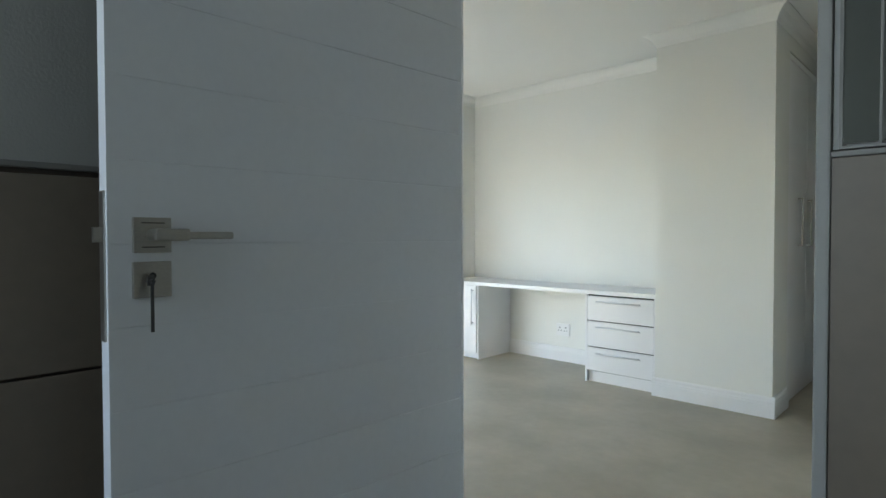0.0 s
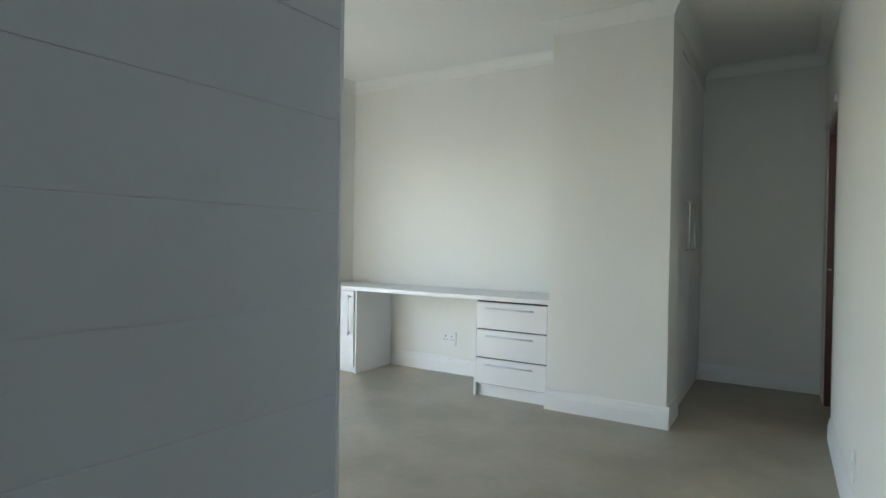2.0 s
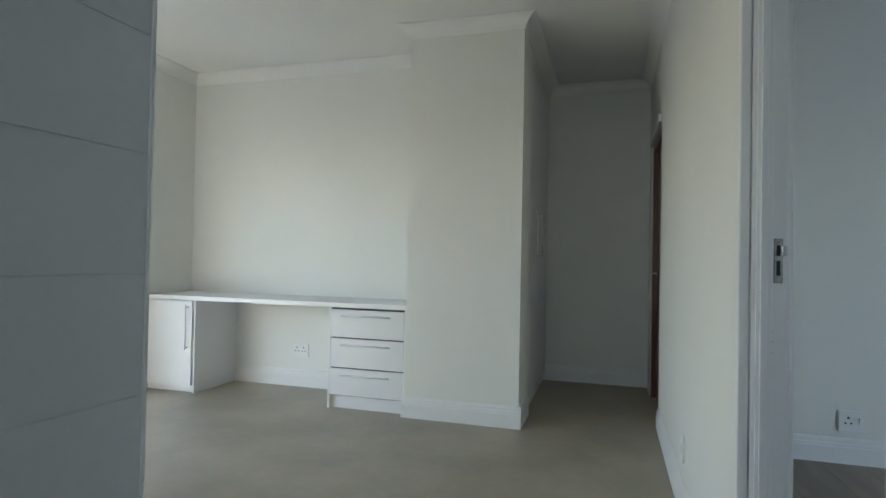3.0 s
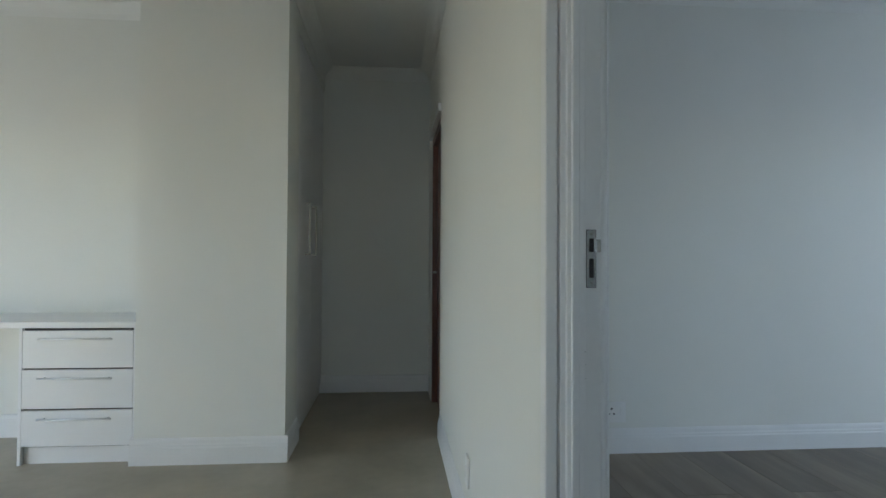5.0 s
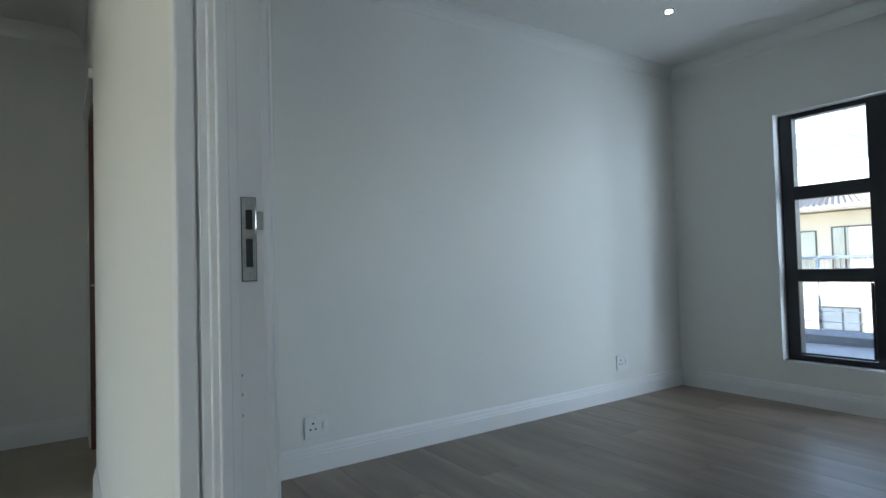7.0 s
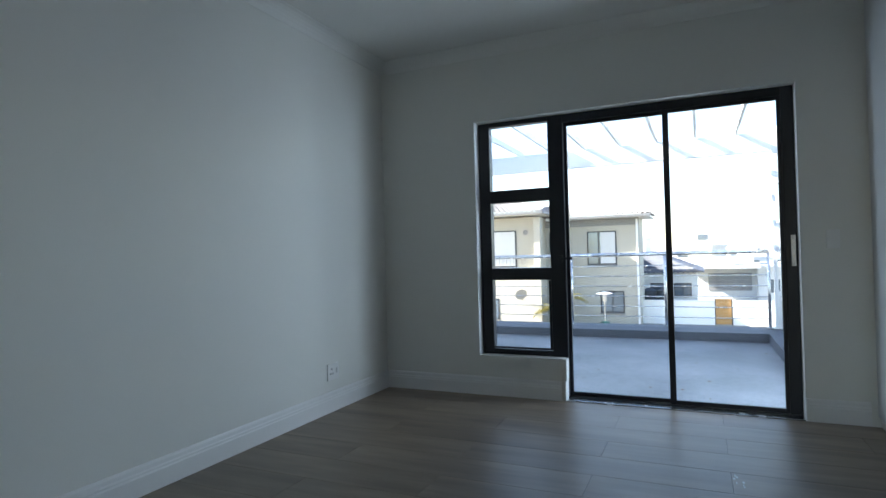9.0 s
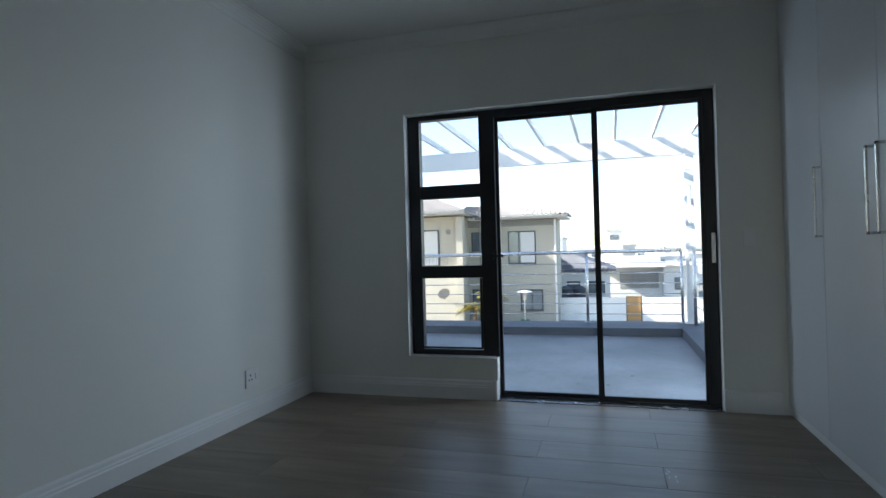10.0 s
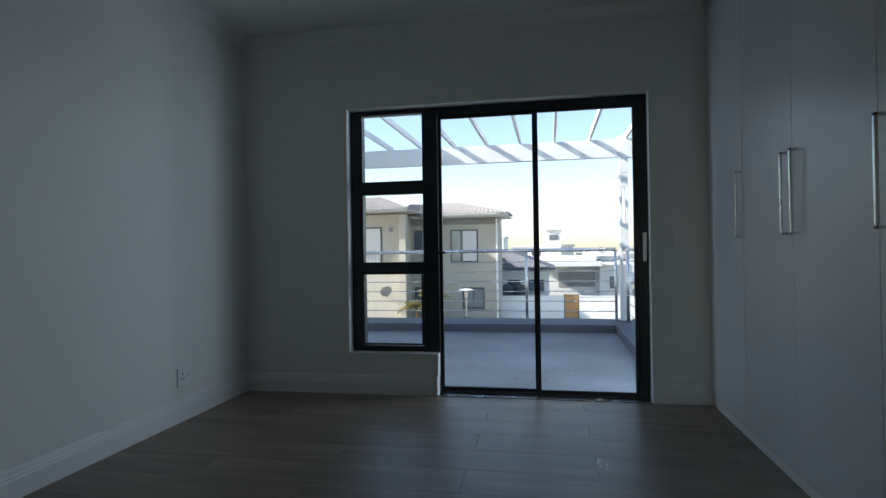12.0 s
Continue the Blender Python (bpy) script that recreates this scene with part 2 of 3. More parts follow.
structure("wall_bedroom_back", boxes((0.58, 0.94, 0.57, 1.19, 0, H), (0.29, 0.94, 1.19, 1.31, 0, H)), PAINT, "plain white bedroom wall beside the door", "wall")
structure("wall_desk_side", box(-3.73, -1.47, 5.05, 5.20, 0, H), PAINT, "white lounge wall above the built-in desk", "wall")
structure("wall_lounge_window_side", boxes((-3.98, -3.73, 1.31, 1.75, 0, H), (-3.98, -3.73, 3.95, 5.20, 0, H), (-3.98, -3.73, 1.75, 3.95, 2.1, H)), PAINT, "white lounge wall with a wide daylight opening", "wall")
structure("wall_pier", box(-1.47, -0.68, 4.50, 4.86, 0, H), PAINT, "white plastered pier beside the desk", "wall")
structure("wall_passage_side", box(-1.47, -0.72, 4.86, 6.1, 0, H), PAINT, "white wall behind the linen cupboard", "wall")
structure("trim_passage_bulkhead", box(-0.72, -0.68, 4.86, 6.1, 2.5, H), PAINT, "plastered bulkhead above the linen cupboard", "trim")
structure("wall_passage_end", box(-1.47, 0.29, 6.1, 6.25, 0, H), PAINT, "white wall closing the dark passage", "wall")
structure("wall_bathroom_door_side", boxes((-3.73, -0.775, 1.31, 1.45, 0, H), (-0.775, 0.150, 1.31, 1.45, 2.05, H), (0.150, 0.20, 1.31, 1.45, 0, H)), PAINT, "white wall with the bathroom doorway", "wall")
structure("wall_bathroom_left", box(-0.95, -0.80, -1.30, 1.31, 0, H), BATHP_DIM, "painted bathroom wall above the tiles", "wall")
structure("wall_bathroom_mirror_side", box(0.149, 0.46, 1.296, 1.309, 1.33, H), BATHP_DIM, "painted bathroom wall beside the doorway", "wall")
structure("wall_bathroom_right", box(0.46, 0.58, -1.30, 1.19, 0, H), BATHP_DIM, "painted bathroom wall", "wall")
# the opening is added behind the camera, where the bathroom fill lamp sits
structure("wall_bathroom_back", boxes((-0.95, -0.79, -1.45, -1.30, 0, H), (-0.40, 0.58, -1.45, -1.30, 0, H), (-0.79, -0.40, -1.45, -1.30, 0, 1.15), (-0.79, -0.40, -1.45, -1.30, 2.05, H)), BATHP_DIM, "painted bathroom wall with a small unseen opening added for light", "wall")

# ---- ceilings and roof ----
structure("ceiling_bedroom", box(0.20, WX0, 0.45, 4.70, H, H + 0.12), CEIL, "flat white bedroom ceiling", "ceiling")
structure("ceiling_lounge", box(-3.98, 0.20, 1.31, 6.25, H, H + 0.12), CEIL, "flat white lounge ceiling", "ceiling")
structure("ceiling_bathroom", box(-0.95, 0.58, -1.45, 1.31, H + 0.001, H + 0.121), CEIL, "flat white bathroom ceiling", "ceiling")
structure("roof_slab", box(-4.2, WX1, -3.0, 6.5, H + 0.14, 3.4), WHITEW, "flat roof slab above the rooms", "roof")
# added wall out of view, blocks the sun so the balcony lies in shade
structure("wall_neighbouring_wing", box(WX1 + 0.002, 8.6, 5.602, 6.2, -3, 3.75), WHITEW, "unseen plain white wall added to keep sun off the balcony", "wall")

# ---- skirtings and cornices ----
def skirting(p0, p1, out, name="baseboard"):
    structure(name, moulding(p0, p1, out, SKIRT), TRIM, "moulded white skirting board", "skirting")


def cornice(p0, p1, out, mitre=(0, 0)):
    structure("trim_cornice", moulding(p0, p1, out, COVE, H - 0.001, mitre), CEIL, "coved white ceiling cornice", "cornice")


skirting((0.29, 4.505), (4.45, 4.505), (0, -1))
skirting((4.45, 3.045), (4.45, 4.487), (-1, 0))
skirting((4.45, 1.20), (4.45, 1.515), (-1, 0))
skirting((0.29, 2.362), (0.29, 4.487), (1, 0))
skirting((0.20, 2.362), (0.20, 4.86), (-1, 0))
skirting((-1.488, 4.50), (-0.662, 4.50), (0, -1))
skirting((-0.68, 4.50), (-0.68, 4.86), (1, 0))
skirting((-0.72, 6.10), (0.20, 6.10), (0, -1))
skirting((-3.35, 5.05), (-2.06, 5.05), (0, -1))
skirting((-3.73, 4.0), (-3.73, 4.53), (1, 0))
for a in (((0.29, 4.505), (4.45, 4.505), (0, -1)), ((4.45, 1.19), (4.45, 4.505), (-1, 0)), ((0.29, 1.19), (0.29, 4.505), (1, 0)),
          ((-3.73, 5.05), (-1.47, 5.05), (0, -1)), ((-3.73, 1.45), (-3.73, 5.05), (1, 0)), ((-1.47, 4.50), (-0.68, 4.50), (0, -1), (1, 1)), ((-1.47, 4.50), (-1.47, 5.05), (-1, 0), (1, 0)),
          ((-0.68, 4.50), (-0.68, 6.10), (1, 0), (1, 0)), ((-0.68, 6.10), (0.20, 6.10), (0, -1)), ((0.20, 1.45), (0.20, 6.10), (-1, 0)), ((-3.73, 1.45), (0.20, 1.45), (0, 1))):
    cornice(*a)


# ---- bedroom doorway: lined frame with stop and casing ----
def door_frame():
    f = thing("door_1", "white painted door frame at the bedroom entrance", "door frame", kind="structure")
    part("lining", boxes((0.205, 0.365, 2.728, 2.76, 0, 2.06), (0.205, 0.365, 1.405, 1.437, 0, 2.06), (0.205, 0.365, 1.437, 2.728, 2.028, 2.06), bevel=0.002), TRIM, f)
    part("door_stop", boxes((0.222, 0.287, 2.714, 2.728, 0, 2.028), (0.222, 0.287, 1.437, 1.451, 0, 2.028), (0.222, 0.287, 1.451, 2.714, 2.014, 2.028), bevel=0.004), TRIM, f)
    for x0, x1 in ((0.158, 0.2), (0.37, 0.382)):
        xs = (x0, x1)
        part("architrave", boxes((*xs, 2.738, 2.795, 0, 2.09), (*xs, 1.39, 1.427, 0, 2.09), (*xs, 1.427, 2.738, 2.05, 2.09), bevel=0.006), TRIM, f)
    part("stop_bead", box(0.236, 0.264, 2.703, 2.7145, 0, 2.014, bevel=0.004), TRIM, f)
    part("rounded_edge", cyl((0.3555, 2.7355, 0.0), (0.3555, 2.7355, 2.03), 0.0135, seg=20), TRIM, f, smooth=True)
    plate = part("strike_plate", boxes((0.295, 0.327, 2.7255, 2.7285, 1.085, 1.250), (0.327, 0.343, 2.7215, 2.7285, 1.187, 1.223)), STEEL, f, "stainless steel strike plate")
    part("plate_recess", box(0.2935, 0.3285, 2.7265, 2.729, 1.0835, 1.2515), SLOT, plate)
    part("latch_slot", boxes((0.304, 0.319, 2.7245, 2.7275, 1.187, 1.226)), SLOT, plate)
    part("bolt_slot", boxes((0.304, 0.319, 2.7245, 2.7275, 1.112, 1.168)), SLOT, plate)
    for z in (1.097, 1.239):
        part("screw", cyl((0.3115, 2.7235, z), (0.3115, 2.727, z), 0.004, seg=10), NICKEL, plate)
    for z in (0.862, 0.822, 0.90):
        part("plug_mark", cyl((0.2885, 2.7265, z), (0.2885, 2.7285, z), 0.0035, seg=8), SLOT, f)
    # the whole frame is as deep as the thin partition; its strike plate is a short one
    to_wall = Matrix.Translation((0.2, 2.33, 0)) @ Matrix.Diagonal((0.53, 0.65, 1, 1)) @ Matrix.Translation((-0.2, -2.728, 0))
    shorter = Matrix.Translation((0, 0, 1.109)) @ Matrix.Diagonal((1, 1, 0.62, 1)) @ Matrix.Translation((0, 0, -1.173))
    for q in f.children:
        q.data.transform(to_wall @ shorter if q.name.split(".")[0] in ("strike_plate", "plug_mark") else to_wall)
    for q in plate.children:
        q.data.transform(to_wall @ shorter)


door_frame()


# ---- bathroom doorway, open leaf with lever handle ----
def bathroom_door():
    f = thing("door_2", "open white bathroom door with horizontal grooves", "door", kind="structure", at=(-0.576, 1.312, 0))
    inv = Matrix.Translation((0.602, -1.312, 0))
    def p(name, bm, m, parent=f, label="", smooth=False):
        bm.transform(inv)
        return part(name, bm, m, parent, label, smooth)
    lots, z, edges = [], 0.008, [0.095 + 0.1225 * k for k in range(17)]
    for e in edges[:16] + [2.035]:
        lots.append((-0.6055, -0.600, 0.575, 1.306, z + 0.0009, e - 0.0009))
        z = e
    p("boarding", boxes(*lots, bevel=0.0006), DOORP)
    p("core", box(-0.640, -0.6014, 0.5755, 1.3055, 0.008, 2.035), DOORP)
    p("edge_strip", box(-0.6415, -0.5985, 1.3065, 1.3115, 0.008, 2.035, bevel=0.001), TRIM)
    p("lock_faceplate", box(-0.632, -0.610, 0.5725, 0.576, 1.055, 1.275), NICKEL, f, "narrow metal lock faceplate on the door edge")
    p("latch", prism([(-0.628, 0.5725, 1.20), (-0.614, 0.5725, 1.20), (-0.614, 0.561, 1.20), (-0.624, 0.561, 1.20)], (0, 0, 0.022)), NICKEL)
    rose = p("rose", boxes((-0.600, -0.591, 0.607, 0.660, 1.184, 1.237), bevel=0.0015), NICKEL, f, "square brushed nickel lever rose")
    for z in (1.192, 1.228):
        q = part("groove", box(-0.5912, -0.5902, 0.618, 0.650, z, z + 0.0015), SLOT, rose)
        q.data.transform(inv)
    lever = bmesh.new()
    add_cyl(lever, (-0.591, 0.633, 1.211), (-0.553, 0.633, 1.211), 0.009, seg=16)
    add_box(lever, -0.560, -0.544, 0.624, 0.672, 1.202, 1.220, bevel=0.004)
    add_box(lever, -0.557, -0.546, 0.668, 0.738, 1.2045, 1.2155, bevel=0.003)
    p("lever", lever, NICKEL, f, "flat brushed nickel lever")
    esc = p("key_rose", boxes((-0.600, -0.592, 0.606, 0.660, 1.117, 1.171), bevel=0.0015), NICKEL, f, "square brushed nickel keyhole rose")
    hole = bmesh.new()
    add_cyl(hole, (-0.5925, 0.633, 1.150), (-0.5915, 0.633, 1.150), 0.005, seg=12)
    add_box(hole, -0.5925, -0.5915, 0.6305, 0.6355, 1.136, 1.150)
    hole.transform(inv)
    part("keyhole", hole, SLOT, esc)
    key = bmesh.new()
    add_cyl(key, (-0.592, 0.626, 1.143), (-0.566, 0.626, 1.143), 0.003, seg=10)
    add_box(key, -0.580, -0.5775, 0.621, 0.631, 1.136, 1.152, bevel=0.001)
    add_box(key, -0.574, -0.571, 0.6235, 0.6285, 1.068, 1.140, bevel=0.001)
    p("key", key, DARKMETAL, f, "slim dark key hanging in the lock")
    f.rotation_euler.z = -0.038
    g = thing("door_3", "white painted frame of the bathroom doorway", "door frame", kind="structure")
    part("lining", boxes((-0.773, -0.745, 1.3135, 1.4465, 0, 2.05), (0.131, 0.148, 1.3135, 1.4465, 0, 2.05), (-0.745, 0.131, 1.3135, 1.4465, 2.025, 2.05), bevel=0.002), TRIM, g)
    part("door_stop", boxes((0.123, 0.131, 1.38, 1.41, 0, 2.025), bevel=0.003), TRIM, g)
    # bathroom side of the white frame, its shade given by the darkened paint
    part("architrave", boxes((0.128, 0.147, 1.2905, 1.3085, 0, 2.11), (-0.790, -0.750, 1.2905, 1.3085, 0, 2.11), (-0.790, 0.185, 1.2905, 1.3085, 2.11, 2.17), bevel=0.004), BATHP_DIM, g)
    part("architrave", boxes((0.132, 0.185, 1.452, 1.468, 0, 2.11), (-0.83, -0.775, 1.452, 1.468, 0, 2.11), bevel=0.004), TRIM, g)


bathroom_door()


# ---- bathroom: tile dado, trim and mirror cabinet ----
def dado():
    backing = structure("wall_bathroom_tiling", boxes((-0.802, -0.797, -1.3, 1.306, 0, 1.318)), UNDER, "beige wall tiles to shoulder height", "tiles")
    base = box(0, 0.009, 0, 0.595, 0, 0.322, bevel=0.0015)
    me = finish("tile", base, TILE)
    for j in range(4):
        for i in range(5):
            y = 1.303 - 0.6 * (i + 1)
            if y > -1.9:
                t = new("tile", me)
                t.parent = backing
                t.location = (-0.796, y, 0.004 + j * 0.3275)
    structure("trim_tile_left", box(-0.80, -0.784, -1.3, 1.303, 1.318, 1.328, bevel=0.002), DULL, "slim metal tile edging", "trim")
    structure("wall_bathroom_pier", box(0.149, 0.46, 1.288, 1.3085, 0, 1.318), TILE, "beige tiled wall beside the doorway", "tiles")
    structure("trim_tile_right", box(0.148, 0.46, 1.282, 1.2955, 1.3185, 1.327, bevel=0.002), DULL, "slim metal tile edging", "trim")


dado()


def mirror():
    c = thing("mirror", "tall mirror with a thin metal frame above the tiles", "mirror", at=(0.239, 1.294, 1.329))
    part("mirror_glass", box(-0.078, 0.16, -0.006, -0.001, 0.008, 0.90), MIRROR, c)
    part("frame", boxes((-0.082, -0.078, -0.010, 0.002, 0.0, 0.91), (-0.037, -0.034, -0.008, 0.0, 0.004, 0.90), (-0.078, 0.16, -0.010, 0.002, 0.0, 0.004)), DULL, c, "thin metal mirror frame")


mirror()


# ---- bedroom window with sliding door ----
def sliding_door():
    w = thing("window_1", "black aluminium window joined to a sliding balcony door", "window", kind="structure")
    X0, X1 = 4.535, 4.605
    part("window_frame", boxes((X0, X1, 3.588, 3.678, 0.303, 2.113), (X0, X1, 3.03, 3.588, 2.078, 2.113), (X0, X1, 3.032, 3.588, 0.303, 0.345),
                               (X0, X1, 3.032, 3.588, 1.480, 1.577), (X0, X1, 3.032, 3.588, 0.878, 0.970), bevel=0.003), BLACK, w)
    part("mullion", box(X0 - 0.004, X1 + 0.004, 3.008, 3.122, 0.303, 2.112, bevel=0.003), BLACK, w)
    part("sash_bead", boxes((X0 - 0.012, X0, 3.122, 3.588, 0.350, 0.365), (X0 - 0.012, X0, 3.595, 3.588, 0.365, 0.875), (X0 - 0.012, X0, 3.122, 3.14, 0.365, 0.875), bevel=0.002), BLACK, w)
    door = part("sliding_frame", boxes((X0, X1, 3.01, 3.03, 0.0, 2.112), (X0, X1, 1.532, 1.602, 0.0, 2.112), (X0, X1, 1.602, 3.01, 2.055, 2.112), (X0 - 0.01, X1 + 0.02, 1.532, 3.03, -0.028, 0.012), bevel=0.003), BLACK, w)
    part("door_leaf", boxes((X0 + 0.005, X0 + 0.03, 2.274, 2.314, 0.014, 2.055), (X0 + 0.005, X0 + 0.03, 1.602, 1.625, 0.014, 2.055), (X0 + 0.005, X0 + 0.03, 1.625, 2.274, 0.014, 0.042), (X0 + 0.005, X0 + 0.03, 1.625, 2.274, 2.03, 2.055), bevel=0.002), BLACK, w)
    part("fixed_leaf", boxes((X0 + 0.036, X0 + 0.06, 2.275, 2.312, 0.014, 2.055), (X0 + 0.036, X0 + 0.06, 2.985, 3.01, 0.014, 2.055), (X0 + 0.036, X0 + 0.06, 2.312, 2.985, 0.014, 0.042), (X0 + 0.036, X0 + 0.06, 2.312, 2.985, 2.03, 2.055), bevel=0.002), BLACK, w)
    for y0, y1, z0, z1, x in ((3.122, 3.588, 0.345, 0.878, 4.57), (3.122, 3.588, 0.970, 1.480, 4.57), (3.122, 3.588, 1.577, 2.078, 4.57), (2.312, 2.985, 0.042, 2.03, 4.583), (1.625, 2.274, 0.042, 2.03, 4.552)):
        g = part("pane", box(x, x + 0.005, y0, y1, z0, z1), GLASS, w)
        g.visible_shadow = False
    part("pull_handle", box(X0 - 0.022, X0, 1.545, 1.572, 0.955, 1.155, bevel=0.003), STEEL, w, "slim steel pull handle")
    part("catch", boxes((X0 - 0.03, X0, 2.955, 3.045, 1.027, 1.045), (X0 - 0.014, X0, 3.03, 3.06, 1.01, 1.06), bevel=0.003), BLACK, w)
    part("threshold", box(4.452, 4.535, 1.532, 3.028, -0.012, 0.004, bevel=0.002), STEEL, w, "metal threshold strip")
    part("reveal", boxes((4.4475, 4.70, 3.6785, 3.684, 0.30, 2.115), (4.4475, 4.54, 3.03, 3.68, 0.2985, 0.3025)), TRIM, w)
    lw = thing("window_2", "black aluminium frame of the lounge opening", "window", kind="structure")
    part("window_frame", boxes((-3.90, -3.84, 1.752, 1.80, 0, 2.098), (-3.90, -3.84, 3.90, 3.948, 0, 2.098), (-3.90, -3.84, 2.83, 2.87, 0, 2.05), (-3.90, -3.84, 1.80, 3.90, 2.05, 2.098), bevel=0.003), BLACK, lw)


sliding_door()
# short skirting returns at the door reveals
structure("baseboard_return", box(4.437, 4.535, 3.012, 3.03, 0, 0.14, bevel=0.004), TRIM, "skirting return beside the sliding door", "skirting")
structure("baseboard_return", box(4.437, 4.535, 1.512, 1.531, 0, 0.14, bevel=0.004), TRIM, "skirting return beside the sliding door", "skirting")
structure("trim_reveal", box(4.452, 4.535, 3.008, 3.03, 0.14, 0.30, bevel=0.003), PAINT, "plastered reveal under the window", "trim")


# ---- bedroom: wardrobes ----
def bow_handle(parent, x, z0, z1, y):
    b = boxes((x - 0.006, x + 0.006, y + 0.024, y + 0.034, z0, z1), (x - 0.006, x + 0.006, y, y + 0.034, z0, z0 + 0.012), (x - 0.006, x + 0.006, y, y + 0.034, z1 - 0.012, z1), bevel=0.0015)
    part("handle", b, STEEL, parent, "square steel bow handle")


def wardrobe(x0, x1, hx):
    w = thing("wardrobe", "built-in floor-to-ceiling wardrobe unit with grey-white door", "wardrobe", "wardrobe units", at=(x0, 0.578, 0))
    L = x1 - x0
    part("body", boxes((0.001, 0.017, 0.0, 0.565, 0.05, 2.66), (L - 0.017, L - 0.001, 0.0, 0.565, 0.05, 2.66), (0.017, L - 0.017, 0.0, 0.012, 0.05, 2.66), (0.017, L - 0.017, 0.012, 0.565, 0.05, 0.066), (0.017, L - 0.017, 0.012, 0.565, 2.644, 2.66)), CUPB, w)
    d = part("door", box(0.0015, L - 0.0015, 0.570, 0.588, 0.056, 2.64, bevel=0.0015), CUPB, w)
    part("plinth", box(0, L, 0.50, 0.575, 0.0, 0.05), MELAMINE, w, "white wardrobe plinth")
    part("filler", box(0, L, 0.50, 0.572, 2.66, 2.70), CUPB, w)
    if hx is not None:
        bow_handle(d, hx - x0, 1.095, 1.462, 0.588)


for x0, x1, hx in ((3.77, 4.447, 3.785), (3.125, 3.77, 3.175), (2.48, 3.125, 3.075), (1.98, 2.48, 2.44), (1.53, 1.98, None), (0.945, 1.53, None)):
    wardrobe(x0, x1, hx)


# ---- sockets and switches ----
def socket(at, turn, double=False, group=""):
    w = 0.073 if double else 0.064
    s = thing("wall_socket", "white plastic wall socket on a white wall", "socket", group)
    bm = boxes((-w, w, -0.011, 0, -0.058, 0.058), bevel=0.003)
    part("faceplate", bm, PLASTIC, s)
    for cx in ((-0.032, 0.032) if double else (-0.02,)):
        for dx, dz, r in ((0, 0.020, 0.006), (-0.014, -0.010, 0.005), (0.014, -0.010, 0.005)):
            part("pin_hole", cyl((cx + dx, -0.0125, dz), (cx + dx, -0.0105, dz), r, seg=10), SLOT, s)
    part("switch_rocker", box(0.032, 0.050, -0.016, -0.010, -0.012, 0.024, bevel=0.002) if not double else box(-0.012, 0.012, -0.015, -0.010, 0.034, 0.05, bevel=0.002), PLASTIC, s)
    for z in (0.0515, -0.0515):
        part("rim", box(-w + 0.004, w - 0.004, -0.013, -0.010, z - 0.0015, z + 0.0015), PLASTIC, s)
    s.matrix_basis = Matrix.Translation(at) @ pose(0, 0, 0, 0, 0, turn)


socket((1.175, 4.505, 0.235), 0, group="bedroom sockets")
socket((3.665, 4.505, 0.278), 0, group="bedroom sockets")
socket((-2.605, 5.05, 0.305), 0, True)


def blank_plate(at, turn, label):
    s = thing("cover_plate", label, "cover plate")
    part("faceplate", box(-0.035, 0.035, -0.009, 0, -0.058, 0.058, bevel=0.003), PLASTIC, s)
    part("rocker", box(-0.012, 0.012, -0.013, -0.008, -0.02, 0.02, bevel=0.002), PLASTIC, s)
    s.matrix_basis = Matrix.Translation(at) @ pose(0, 0, 0, 0, 0, turn)


blank_plate((0.20, 3.53, 0.285), -90, "upright white plastic cover plate low on the wall")
blank_plate((4.45, 1.36, 1.12), -90, "white light switch plate beside the sliding door")


# ---- ceiling downlight ----
def downlight(x, y):
    d = thing("downlight", "small round lit ceiling downlight", "downlight", at=(x, y, H))
    r = bmesh.new()
    add_cyl(r, (0, 0, -0.006), (0, 0, 0.0), 0.036, 0.042, seg=28)
    part("ring", r, STEEL, d)
    part("lens", cyl((0, 0, -0.009), (0, 0, -0.005), 0.022, seg=20), LAMPM, d, "glowing lens")


downlight(3.38, 3.79)


# ---- lounge: built-in desk ----
def drawer_unit():
    u = thing("drawer_unit", "white desk drawer unit with three drawers", "drawers", at=(-2.075, 4.53, 0))
    L = 0.60
    part("body", boxes((0, 0.016, 0.0, 0.515, 0.0, 0.728), (L - 0.016, L, 0.0, 0.515, 0.0, 0.728), (0.016, L - 0.016, 0.50, 0.515, 0.09, 0.728)), MELAMINE, u)
    # dark sheet added behind the fronts as the shade between drawers
    part("inside", box(0.016, L - 0.016, 0.022, 0.03, 0.09, 0.728), GAP_SHADE, u)
    part("plinth", box(0.016, L - 0.016, 0.03, 0.046, 0.0, 0.092), MELAMINE, u)
    for z0, z1 in ((0.098, 0.288), (0.298, 0.504), (0.514, 0.713)):
        d = part("drawer_front", box(0.018, L - 0.018, 0.0, 0.018, z0, z1, bevel=0.0012), MELAMINE, u)
        zc = z1 - 0.042
        h = bmesh.new()
        add_cyl(h, (0.11, -0.028, zc), (0.485, -0.028, zc), 0.0055, seg=12)
        for x in (0.135, 0.46):
            add_cyl(h, (x, 0.0, zc), (x, -0.028, zc), 0.0045, seg=10)
        part("handle", h, SATIN, d, "thin satin steel bar handle", True)


